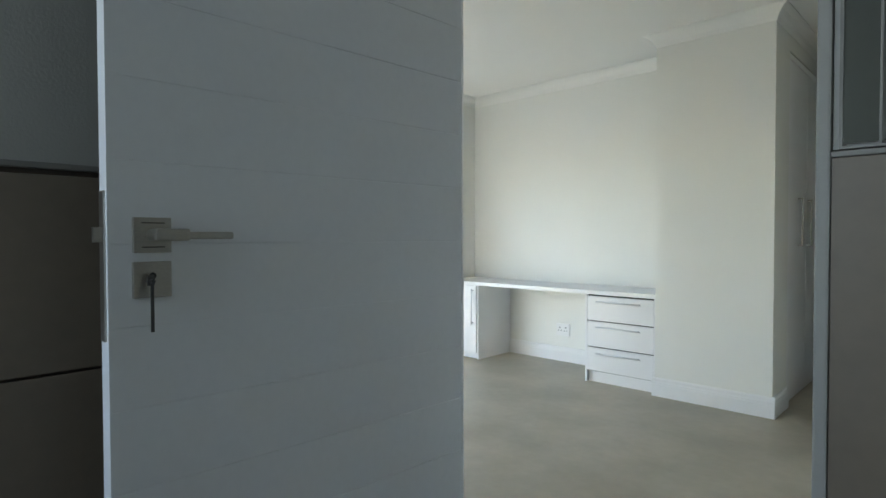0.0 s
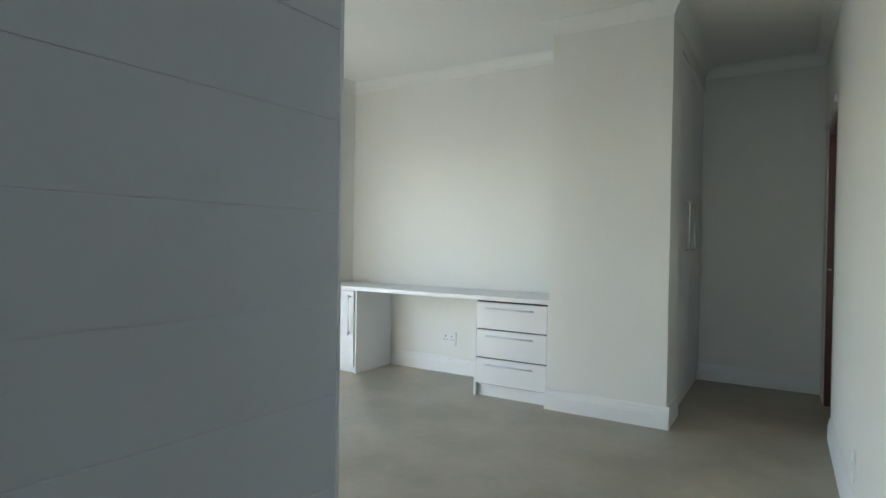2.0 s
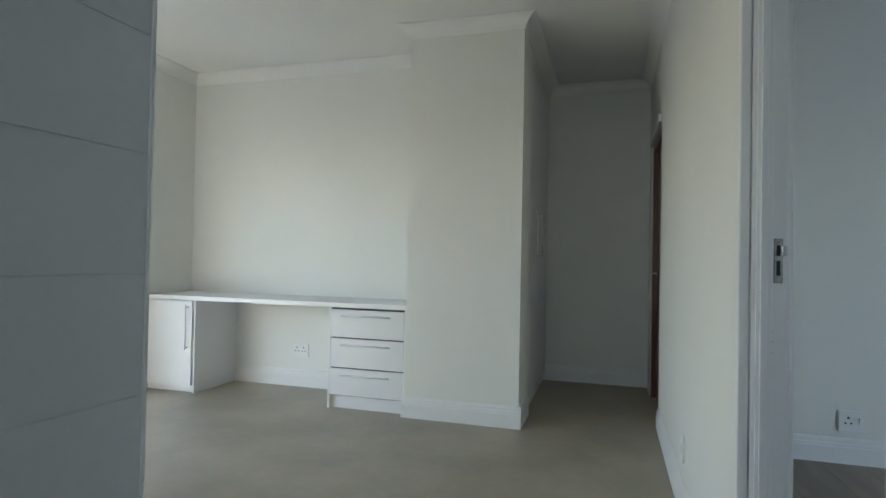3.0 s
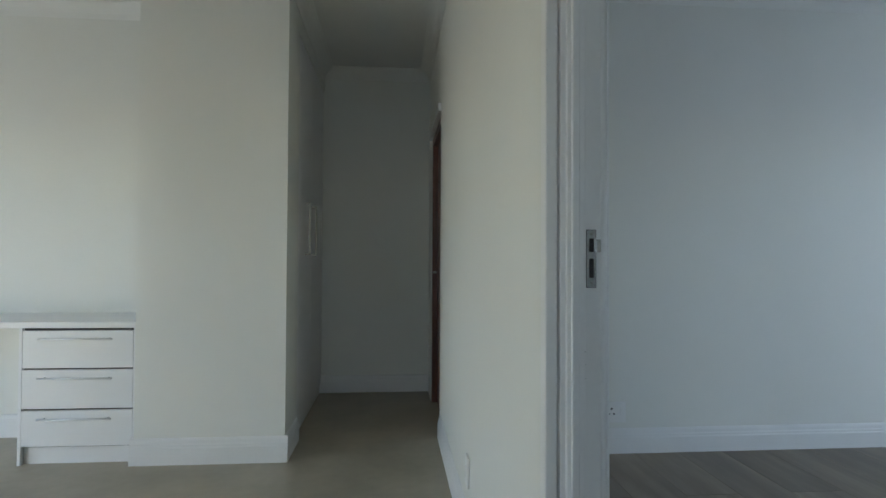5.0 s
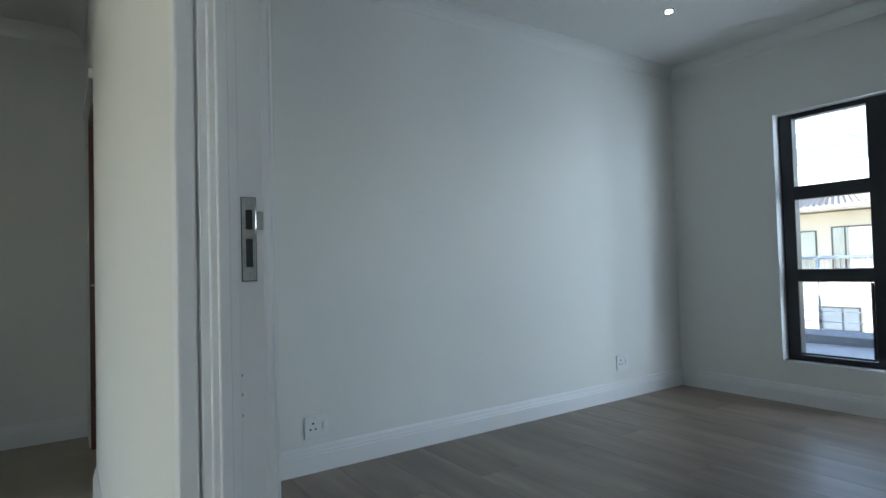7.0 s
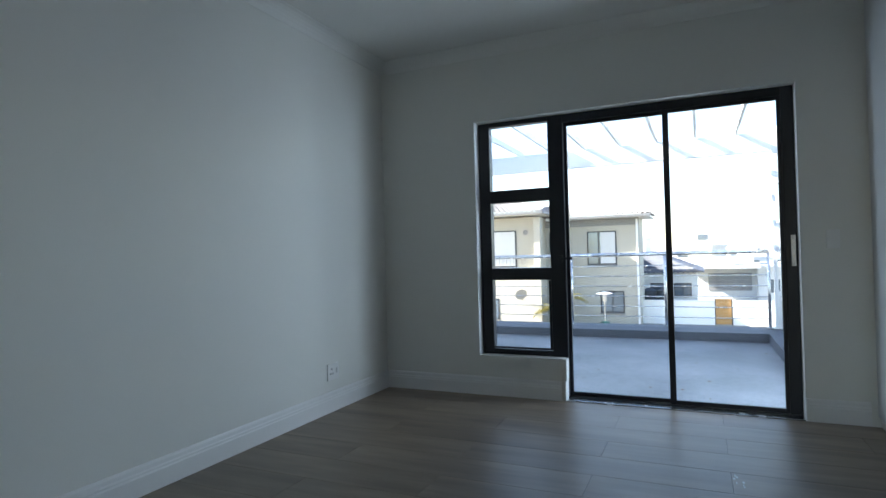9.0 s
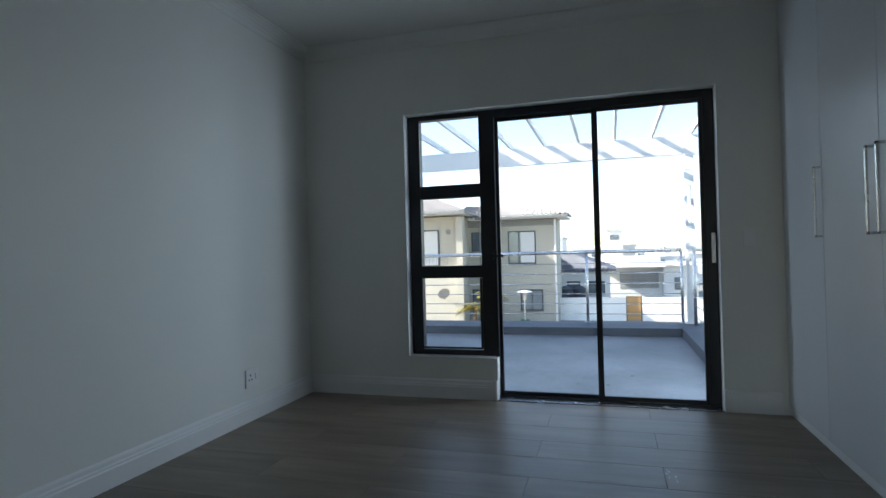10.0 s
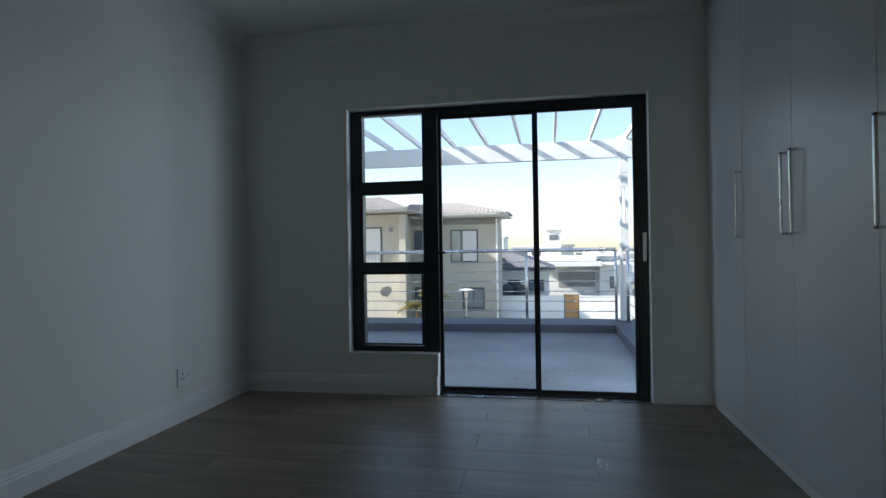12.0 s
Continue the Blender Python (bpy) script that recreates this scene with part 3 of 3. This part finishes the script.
def desk_cabinet():
    u = thing("desk_cabinet", "white cabinet under the desk end", "cabinet", at=(-3.727, 4.53, 0))
    L = 0.487
    part("body", boxes((0, 0.016, 0.0, 0.515, 0, 0.728), (L - 0.016, L, 0.0, 0.515, 0, 0.728), (0.016, L - 0.016, 0.03, 0.046, 0.0, 0.728)), MELAMINE, u)
    d = part("door", box(0.002, L - 0.018, -0.018, -0.001, 0.06, 0.722, bevel=0.0012), MELAMINE, u)
    h = bmesh.new()
    add_cyl(h, (0.432, -0.046, 0.34), (0.432, -0.046, 0.695), 0.0055, seg=12)
    for z in (0.36, 0.675):
        add_cyl(h, (0.432, -0.018, z), (0.432, -0.046, z), 0.0055, seg=10)
    part("handle", h, SATIN, d, "thin satin steel bar handle", True)


drawer_unit()
desk_cabinet()
solid("desk", box(-3.727, -1.474, 4.512, 5.048, 0.729, 0.762, bevel=0.002), MELAMINE, "long white built-in desk along the wall", "desk")


# ---- passage: linen cupboard doors and mahogany door ----
def linen_cupboard():
    c = thing("linen_cupboard", "white linen cupboard doors set in the passage side", "cupboard", at=(-0.72, 4.87, 0))
    part("frame", boxes((0.0, 0.03, 0.0, 0.02, 0, 2.5), (0.0, 0.03, 1.2, 1.229, 0, 2.5), (0.0, 0.03, 0.02, 1.2, 2.46, 2.5), (0.0, 0.02, 0.02, 1.2, 0, 0.08)), MELAMINE, c)
    for y0, y1, hy in ((0.022, 0.608, 0.34), (0.612, 1.198, 0.65)):
        d = part("door", box(0.012, 0.03, y0, y1, 0.085, 2.455, bevel=0.0012), MELAMINE, c)
        part("handle", boxes((0.054, 0.064, hy - 0.006, hy + 0.006, 1.13, 1.49), (0.03, 0.064, hy - 0.006, hy + 0.006, 1.13, 1.142), (0.03, 0.064, hy - 0.006, hy + 0.006, 1.478, 1.49), bevel=0.0015), NICKEL, d, "square nickel bow handle")


linen_cupboard()


def mahogany_door():
    d = thing("door_4", "dark red mahogany door in the passage wall", "door", kind="structure", at=(0.2, 4.92, 0))
    part("frame", boxes((0.006, 0.15, 0.002, 0.06, 0, 2.045), (0.006, 0.15, 0.80, 0.858, 0, 2.045), (0.006, 0.15, 0.06, 0.80, 1.99, 2.045), bevel=0.004), MAHOG, d)
    leaf = part("leaf", boxes((0.045, 0.085, 0.063, 0.797, 0.008, 1.987)), MAHOG, d)
    for z0, z1 in ((0.2, 0.9), (1.05, 1.85)):
        part("panel", box(0.038, 0.046, 0.17, 0.69, z0, z1, bevel=0.003), MAHOG, leaf)
    part("handle", box(0.01, 0.03, 0.70, 0.78, 1.0, 1.014, bevel=0.003), NICKEL, leaf, "nickel lever")
    part("architrave", boxes((-0.020, -0.0005, -0.03, 0.90, 2.05, 2.10), bevel=0.003), TRIM, d)


mahogany_door()

# ---- balcony ----
structure("balcony_floor", box(WX1, 7.87, -0.6, 5.60, -0.25, -0.03), CONC, "grey screeded balcony floor, toned darker and bluer for shade", "floor")
structure("balcony_kerb", boxes((7.87, 8.50, 1.39, 5.60, -3, 0.075), (WX1, 8.50, 1.00, 1.39, -3, 0.077), bevel=0.004), KERB, "dark grey painted kerb around the balcony", "kerb")


def railing():
    r = thing("balcony_railing", "stainless steel balcony railing with horizontal wires", "railing", at=(8.32, 1.33, 0.09))
    def bar(name, p0, p1, rad, seg=10, label=""):
        part(name, cyl(p0, p1, rad, seg=seg), STEEL, r, label, True)
    bar("handrail", (0, 0.0, 0.945), (0, 4.27, 0.945), 0.025, 16, "round steel handrail")
    bar("handrail", (0, -0.12, 0.945), (-3.6, -0.12, 0.945), 0.025, 16, "round steel handrail")
    for y in (0.0, 1.19, 2.42, 3.68):
        bar("post", (0, y, -0.005), (0, y, 0.94), 0.019)
        part("post_cap", cyl((0, y, -0.008), (0, y, 0.004), 0.04, seg=14), STEEL, r)
    for x in (-0.25, -1.4, -2.5, -3.58):
        bar("post", (x, -0.12, -0.005), (x, -0.12, 0.94), 0.019)
    for k in range(6):
        z = 0.11 + k * 0.136
        bar("wire", (0, 0, z), (0, 4.27, z), 0.006, 8)
        bar("wire", (0, -0.12, z), (-3.6, -0.12, z), 0.006, 8)


railing()


def pergola():
    p = thing("pergola", "white painted timber pergola over the balcony", "pergola", at=(8.35, 1.21, 0.085))
    post = part("post", boxes((-0.055, 0.055, -0.055, -0.018, 0, 2.47), (-0.055, 0.055, 0.022, 0.06, 0, 2.47), (-0.055, 0.055, -0.018, 0.022, 0, 0.45), (-0.055, 0.055, -0.018, 0.022, 0.93, 1.30), (-0.055, 0.055, -0.018, 0.022, 1.78, 2.47), bevel=0.004), WHITEW, p, "slotted white pergola post")
    part("base_plate", box(-0.08, 0.08, -0.08, 0.085, -0.002, 0.012, bevel=0.002), WHITEW, post)
    part("front_beam", box(-0.04, 0.04, -0.23, 4.39, 2.185, 2.43, bevel=0.004), WHITEW, p)
    part("bracket", boxes((-0.06, -0.041, -0.25, 0.06, 2.16, 2.42), (-0.06, -0.041, -0.06, 0.06, 1.98, 2.12), bevel=0.003), WHITEW, p, "flat white plate joining post and beam")
    for k in range(9):
        y = -0.04 + k * 0.47
        part("rafter", box(-3.64, 0.16, y - 0.017, y + 0.017, 2.432, 2.50, bevel=0.003), WHITEW, p)


pergola()

# ---- outdoors ----
GZ = -2.42
structure("ground", box(8.6, 900, -600, 600, GZ - 0.63, GZ - 0.33), GRASS, "pale paved ground between the houses", "ground")


def tile_roof(parent, name, p00, p01, p10, p11, across, up, material):
    """Roof tiles in rows on a sloping quad: p00-p01 is the eave, p10-p11 the ridge. Rows lap one another."""
    bm = bmesh.new()
    p00, p01, p10, p11 = (Vector(p) for p in (p00, p01, p10, p11))
    nrm = (p01 - p00).cross(p10 - p00).normalized()
    if nrm.z < 0:
        nrm = -nrm
    for j in range(up):
        for i in range(across):
            a, b, c = j / up, (j + 1.12) / up, (i + 0.5) / across
            for s0, s1, h0, h1 in ((i, i + 0.5, 0.0, 0.085), (i + 0.5, i + 0.97, 0.085, 0.0)):
                def at(s, v, h):
                    e = p00.lerp(p01, s / across).lerp(p10.lerp(p11, s / across), min(v, 1.0))
                    return bm.verts.new(e + nrm * (h + (0.045 if v == a else 0.012)))
                q = [at(s0, a, h0), at(s1, a, h1), at(s1, b, h1), at(s0, b, h0)]
                bm.faces.new(q)
                low = [bm.verts.new(q[0].co - nrm * 0.05), bm.verts.new(q[1].co - nrm * 0.05)]
                bm.faces.new((q[1], q[0], low[0], low[1]))
    bmesh.ops.recalc_face_normals(bm, faces=bm.faces)
    ob = part(name, bm, material, parent)
    tagged(ob, kind="stuff")
    return ob


def house_window(parent, x, y0, y1, z0, z1, bars=(), curtain=None):
    w = part("window", boxes((x - 0.03, x + 0.05, y0, y0 + 0.06, z0, z1), (x - 0.03, x + 0.05, y1 - 0.06, y1, z0, z1), (x - 0.03, x + 0.05, y0 + 0.06, y1 - 0.06, z1 - 0.06, z1), (x - 0.03, x + 0.05, y0 + 0.06, y1 - 0.06, z0, z0 + 0.06),
                             *[(x - 0.025, x + 0.045, b - 0.03, b + 0.03, z0 + 0.06, z1 - 0.06) for b in bars]), BLACK, parent, "black framed window")
    part("pane", box(x - 0.016, x - 0.004, y0 + 0.05, y1 - 0.05, z0 + 0.05, z1 - 0.05), HGLASS, w)
    if curtain:
        bm = bmesh.new()
        k = 14
        c0, c1 = curtain
        vs = [[bm.verts.new((x - 0.019 - 0.006 * (i % 2), c0 + (c1 - c0) * i / k, z)) for z in (z0 + 0.07, z1 - 0.07)] for i in range(k + 1)]
        for i in range(k):
            bm.faces.new((vs[i][0], vs[i + 1][0], vs[i + 1][1], vs[i][1]))
        part("curtain", bm, CURT, w, "pale curtain behind the glass")
    part("sill", box(x - 0.07, x + 0.0, y0 - 0.04, y1 + 0.04, z0 - 0.06, z0 - 0.002), FASCIA, w)


def house():
    h = thing("house", "two-storey beige plastered house with a tiled hip roof", "house", at=(31, 3.3, GZ))
    def p(name, bm, m, parent=h, label=""):
        return part(name, bm, m, parent, label)
    o = Vector((31, 3.3, GZ))
    inv = Matrix.Translation(-o)
    def place(bm):
        bm.transform(inv)
        return bm
    p("wall", place(boxes((31, 33.2, 3.3, 8.2, GZ, 3.2), (29, 38, 8.2, 16, GZ, 3.35), (28.5, 29.0, 7.86, 8.2, GZ, 3.3))), PLASTER)
    p("band", place(boxes((30.985, 31.0, 3.3, 8.2, 2.80, 3.2))), FASCIA)
    ob = p("eave", place(boxes((30.35, 33.8, 2.72, 8.0, 3.18, 3.27), (28.0, 39.6, 7.6, 16.5, 3.42, 3.52))), WHITEW)
    p("gutter", place(boxes((30.25, 30.36, 2.66, 7.6, 3.17, 3.31), (27.9, 28.02, 7.55, 16.5, 3.42, 3.56), (28.0, 30.4, 7.52, 7.62, 3.42, 3.54), bevel=0.02)), FASCIA)
    r1 = tile_roof(h, "roof", (30.3, 2.68, 3.29), (30.3, 9.0, 3.29), (34.2, 6.1, 4.2), (34.2, 9.0, 4.2), 26, 12, ROOFT)
    r2 = tile_roof(h, "roof", (27.9, 7.55, 3.53), (27.9, 16.5, 3.53), (33, 10.5, 4.6), (33, 16.5, 4.6), 34, 13, ROOFT)
    r3 = tile_roof(h, "roof", (33.8, 2.68, 3.29), (30.3, 2.68, 3.29), (34.3, 6.1, 4.2), (34.2, 6.1, 4.2), 12, 10, ROOFT)
    for r in (r1, r2, r3):
        r.data.transform(inv)
    part("downpipe", place(boxes((30.88, 30.98, 3.34, 3.44, GZ, 3.1), bevel=0.02)), WHITEW, h)
    part("downpipe", place(boxes((30.9, 30.99, 7.45, 7.53, GZ, 3.1), bevel=0.02)), FASCIA, h)
    for a in (dict(x=31, y0=4.43, y1=5.94, z0=0.75, z1=2.53, bars=(5.35,), curtain=(4.5, 5.25)), dict(x=31, y0=4.11, y1=5.32, z0=-1.78, z1=-0.64, bars=(4.7,)),
              dict(x=31, y0=7.04, y1=8.0, z0=-1.86, z1=-0.62, bars=(7.5,)), dict(x=31, y0=7.38, y1=7.98, z0=1.49, z1=2.54, bars=()), dict(x=29, y0=9.25, y1=11.3, z0=0.74, z1=2.68, bars=(10.75,), curtain=(9.35, 10.6)),
              dict(x=29, y0=10.3, y1=11.86, z0=-2.03, z1=-0.93, bars=(11.0,)), dict(x=29, y0=11.9, y1=13.8, z0=0.35, z1=2.55, bars=(12.8,), curtain=(12.9, 13.7))):
        n0 = set(h.children)
        house_window(h, **a)
        w = (set(h.children) - n0).pop()
        for q in (w, *w.children):
            q.data.transform(inv)
    part("vent", place(cyl((28.96, 8.75, 2.55), (29.0, 8.75, 2.55), 0.14, seg=18)), FASCIA, h)
    # juliet balcony bars
    rail = part("balcony_rail", place(boxes((28.9, 28.95, 8.8, 14, 1.30, 1.36), *[(28.92, 28.935, 8.8 + 0.2 * k, 8.815 + 0.2 * k, 0.5, 1.3) for k in range(26)])), FASCIA, h, "slim balcony rail")
    tagged(rail)


    h.location += Vector((0, 1.6, -0.33))


house()


def low_house():
    h = thing("bungalow", "low white house with a slate-blue tiled roof", "house", at=(36, 2, GZ))
    inv = Matrix.Translation((-36, -2, -GZ))
    def place(bm):
        bm.transform(inv)
        return bm
    part("wall", place(box(36, 44, 0.45, 6, GZ, 0.12)), FARW, h)
    r = tile_roof(h, "roof", (35.6, 0.1, 0.14), (35.6, 6, 0.14), (38.2, 3.2, 1.35), (38.2, 6, 1.35), 22, 9, BLUET)
    r.data.transform(inv)
    r = tile_roof(h, "roof", (44, 0.1, 0.14), (35.6, 0.1, 0.14), (44, 3.2, 1.35), (38.2, 3.2, 1.35), 22, 9, BLUET)
    r.data.transform(inv)
    for y0, y1 in ((2.2, 3.0), (0.75, 1.7)):
        n0 = set(h.children)
        house_window(h, 36, y0, y1, -1.2, -0.45, bars=((y0 + y1) / 2,))
        for q in set(h.children) - n0:
            for k in (q, *q.children):
                k.data.transform(inv)

    h.location += Vector((0, 1.8, -0.38))


low_house()


def water_tank(y):
    t = thing("water_tank", "dark ribbed plastic water tank beside the white bungalow", "water tank", "water tanks", at=(34.6, y, GZ - 0.33))
    bm = bmesh.new()
    for k in range(7):
        add_cyl(bm, (0, 0, 0.22 * k), (0, 0, 0.22 * k + 0.2), 0.42, seg=20)
        add_cyl(bm, (0, 0, 0.22 * k + 0.19), (0, 0, 0.22 * k + 0.23), 0.39, seg=20)
    part("body", bm, ROOMD, t)
    part("lid", cyl((0, 0, 1.55), (0, 0, 1.72), 0.40, 0.14, seg=20), ROOMD, t)


for y in (4.75, 3.95):
    water_tank(y)


def yard_wall():
    w = structure("boundary_wall", boxes((32, 32.2, 1.46, 4.95, GZ - 0.33, -1.56), (32, 32.2, -2.5, 0.64, GZ - 0.33, -1.56), (31.97, 32.23, 1.43, 4.95, -1.56, -1.52), (31.97, 32.23, -2.5, 0.66, -1.56, -1.52)), WHITEW, "white rendered boundary wall", "wall")
    g = thing("gate", "golden timber slatted garden gate", "gate", at=(32.05, 1.06, GZ - 0.35))
    for y in (-0.375, 0.375):
        part("gate_post", box(-0.03, 0.03, y - 0.025, y + 0.025, 0.0, 1.33), BLACK, g)
    me = finish("board", box(-0.02, 0.0, -0.35, 0.35, 0, 0.155, bevel=0.004), WOODG)
    for k in range(8):
        b = new("board", me)
        b.parent = g
        b.location = (-0.012, 0, 0.06 + k * 0.16)


yard_wall()


def garage_house():
    h = thing("garage_house", "sunlit white house with a flat canopy and grey garage door", "house", at=(45, -2, GZ))
    inv = Matrix.Translation((-45, 2, -GZ))
    def place(bm):
        bm.transform(inv)
        return bm
    part("wall", place(boxes((45, 53, -3.9, 0.6, GZ, 0.30), (44.2, 52, -6.2, -3.9, GZ, 0.35))), FARW, h)
    part("canopy", place(boxes((43.2, 53, -4.0, 0.9, 0.30, 0.62), (43.8, 53, -6.5, -4.0, 0.35, 0.5))), WHITEW, h)
    part("parapet", place(boxes((46, 53, -3.8, 0.2, 0.62, 1.0), (47, 50, -5.6, -3.0, 1.0, 1.35))), FARW, h)
    part("garage_door", place(boxes(*[(44.95, 45.0, -3.6, -0.85, -1.31 + 0.25 * k, -1.07 + 0.25 * k) for k in range(5)], bevel=0.01)), FARG, h, "grey panelled garage door")
    part("side_window", place(box(44.15, 44.2, -5.2, -4.6, -1.4, -0.5)), HGLASS, h)
    part("chimney_pot", place(cyl((47, -4.2, 1.35), (47, -4.2, 1.75), 0.12, seg=10)), FARG, h)

    h.location += Vector((0, 2.4, -0.55))


garage_house()


def far_block(label, x, y0, y1, z1, wins):
    b = thing("far_building", label, "building", "distant buildings", at=(x, (y0 + y1) / 2, GZ))
    inv = Matrix.Translation((-x, -(y0 + y1) / 2, -GZ))
    bm = boxes((x, x + 8, y0, y1, GZ, z1), (x - 0.2, x + 8.2, y0 - 0.2, y1 + 0.2, z1, z1 + 0.2))
    bm.transform(inv)
    part("wall", bm, FARW, b)
    for (a, c, d, e) in wins:
        bm = box(x - 0.06, x - 0.01, a, c, d, e)
        bm.transform(inv)
        part("window", bm, HGLASS, b)
    b.location += Vector((0, 3.9, -0.55))


far_block("distant white flat-roofed block", 60, -2.9, -1.4, 3.6, ((-2.6, -1.7, 2.6, 3.1),))
far_block("distant pale house with square windows", 62, -4.2, 2.2, 1.9, ((0.9, 1.6, 0.9, 1.5), (-0.8, 0.2, 0.9, 1.5)))
far_block("distant low white house", 66, -12.5, -5.0, 0.9, ((-10, -8.6, -0.4, 0.4), (-7.4, -6.4, -0.4, 0.4)))
far_block("distant grey-white house along the road", 70, -22, -14, 1.6, ((-20, -18, -0.4, 0.6), (-17, -15.5, -0.4, 0.6)))
far_block("distant beige house behind the roofs", 72, 4, 26, 3.2, ((6, 8, 0.5, 1.6),))


# ---- palm beside the house ----
def palm(x, y, z0, top, n, size, seed):
    rnd = random.Random(seed)
    t = thing("palm", "yellow-green garden palm with arching fronds", "palm", at=(x, y, z0))
    part("trunk", cyl((0, 0, 0), (0, 0, top), 0.11, 0.08, seg=10), TRUNK, t)
    for k in range(n):
        a, rise, ln = 2 * math.pi * (k + rnd.uniform(-.3, .3)) / n, rnd.uniform(0.3, 1.25), size * rnd.uniform(0.75, 1.15)
        bm = bmesh.new()
        d = Vector((math.cos(a), math.sin(a), 0))
        side = Vector((-d.y, d.x, 0))
        pts = [Vector((0, 0, top)) + d * ln * s * math.cos(rise * 0.6) + Vector((0, 0, ln * (math.sin(rise) * s - 0.75 * s * s))) for s in np.linspace(0, 1, 13)]
        for i in range(12):
            w = 0.012
            q = [pts[i] - side * w, pts[i] + side * w, pts[i + 1] + side * w, pts[i + 1] - side * w]
            bm.faces.new([bm.verts.new(c) for c in q])
            for sgn in (-1, 1):
                for m in (0.2, 0.7):
                    b = pts[i].lerp(pts[i + 1], m)
                    l = 0.42 * size * math.sin(math.pi * min(0.97, (i + m + 1.2) / 13.5)) * rnd.uniform(0.8, 1.1)
                    tip = b + side * sgn * l * 0.85 + d * l * 0.5 - Vector((0, 0, l * rnd.uniform(0.1, 0.5)))
                    w2 = d * 0.028
                    bm.faces.new([bm.verts.new(c) for c in (b - w2, b + w2, tip)])
        part("frond", bm, LEAF, t)


palm(28.6, 8.9, GZ - 0.33, 1.0, 17, 1.3, 3)
palm(28.2, 8.0, GZ - 0.33, 1.6, 13, 1.0, 8)


def patio_heater(x, y):
    p = thing("patio_heater", "patio heater with a white dish and green base", "patio heater", at=(x, y, GZ - 0.33))
    part("base", cyl((0, 0, 0), (0, 0, 0.35), 0.26, 0.22, seg=20), GREEN, p, "green enamel base")
    part("pole", cyl((0, 0, 0.35), (0, 0, 1.35), 0.035, seg=10), STEEL, p)
    part("burner", cyl((0, 0, 1.35), (0, 0, 1.75), 0.10, 0.13, seg=14), STEEL, p)
    part("dish", cyl((0, 0, 1.75), (0, 0, 1.86), 0.44, 0.06, seg=24), WHITEW, p, "white dish reflector")


patio_heater(29.5, 6.5)


def dish(x, y, z):
    p = thing("satellite_dish", "small satellite dish bracketed to the beige wall", "satellite dish", at=(x, y, z))
    part("arm", boxes((-0.3, 0.02, -0.02, 0.02, -0.02, 0.02), (-0.3, -0.26, -0.02, 0.02, 0.0, 0.3)), FARG, p)
    bm = cyl((0, 0, 0), (0.05, 0, 0), 0.05, 0.32, seg=20)
    bm.transform(Matrix.Translation((-0.3, 0, 0.32)) @ Euler((0, 2.6, 0.6)).to_matrix().to_4x4())
    part("reflector", bm, FARG, p)


dish(29.0, 10.6, -1.3)

# ---- bedroom planks, laid across the room ----
floor_bed = structure("floor_bedroom", box(0.29, 4.45, 0.58, 4.505, -0.012, -0.009), UNDER, "grey-brown oak laminate planks", "floor")
PW, PL = 0.2625, 1.30
mesh_full = finish("plank", box(0.0009, PW - 0.0009, 0.0009, PL - 0.0009, -0.009, 0.0, bevel=0.0009), OAK)
cuts = {}
for k in range(17):
    x = 4.385 + 0.0 - (k + 1) * PW + PW * 0.0 + 0.05
    if x < 0.27:
        continue
    y = 2.607 if k % 2 else 1.997
    y -= 2 * PL
    while y < 4.505:
        a, b = max(y, 0.60), min(y + PL, 4.50)
        if b - a > 0.03:
            key = (round(a - y, 3), round(b - y, 3))
            if key not in cuts:
                cuts[key] = mesh_full if b - a > PL - 0.001 else finish("plank", box(0.0009, PW - 0.0009, key[0] + 0.0009, key[1] - 0.0009, -0.009, 0.0, bevel=0.0009), OAK)
            p = new("plank", cuts[key])
            p.parent = floor_bed
            p.location = (x, y, 0)
        y += PL

# ---- dry scraps on the balcony floor ----
rnd = random.Random(5)
bm = bmesh.new()
for k in range(46):
    x, y, q = rnd.uniform(4.9, 8.0), rnd.uniform(1.3, 4.8), rnd.uniform(0.006, 0.018)
    a = rnd.uniform(0, 6.28)
    e = [Vector((x, y, -0.029)) + Vector((math.cos(a + t) * q * m, math.sin(a + t) * q, h)) for t, m, h in ((0, 1.6, 0.002), (1.6, 1, 0.006), (3.1, 1.8, 0.001), (4.7, 1, 0.004))]
    bm.faces.new([bm.verts.new(c) for c in e])
solid("leaf_litter", bm, TRUNK, "dry leaf scraps scattered on the balcony floor", "leaf litter", "stuff")


def floor_mark():
    m = bmesh.new()
    for k in range(7):
        x, y = 3.33 - 0.02 * k + rnd.uniform(-0.01, 0.01), 1.965 + rnd.uniform(-0.03, 0.03)
        add_box(m, x, x + rnd.uniform(0.01, 0.03), y, y + rnd.uniform(0.004, 0.012), 0.0002, 0.0008)
    solid("dust_smear", m, CURT, "pale dusty smear on the laminate floor", "dust mark", "stuff")


floor_mark()
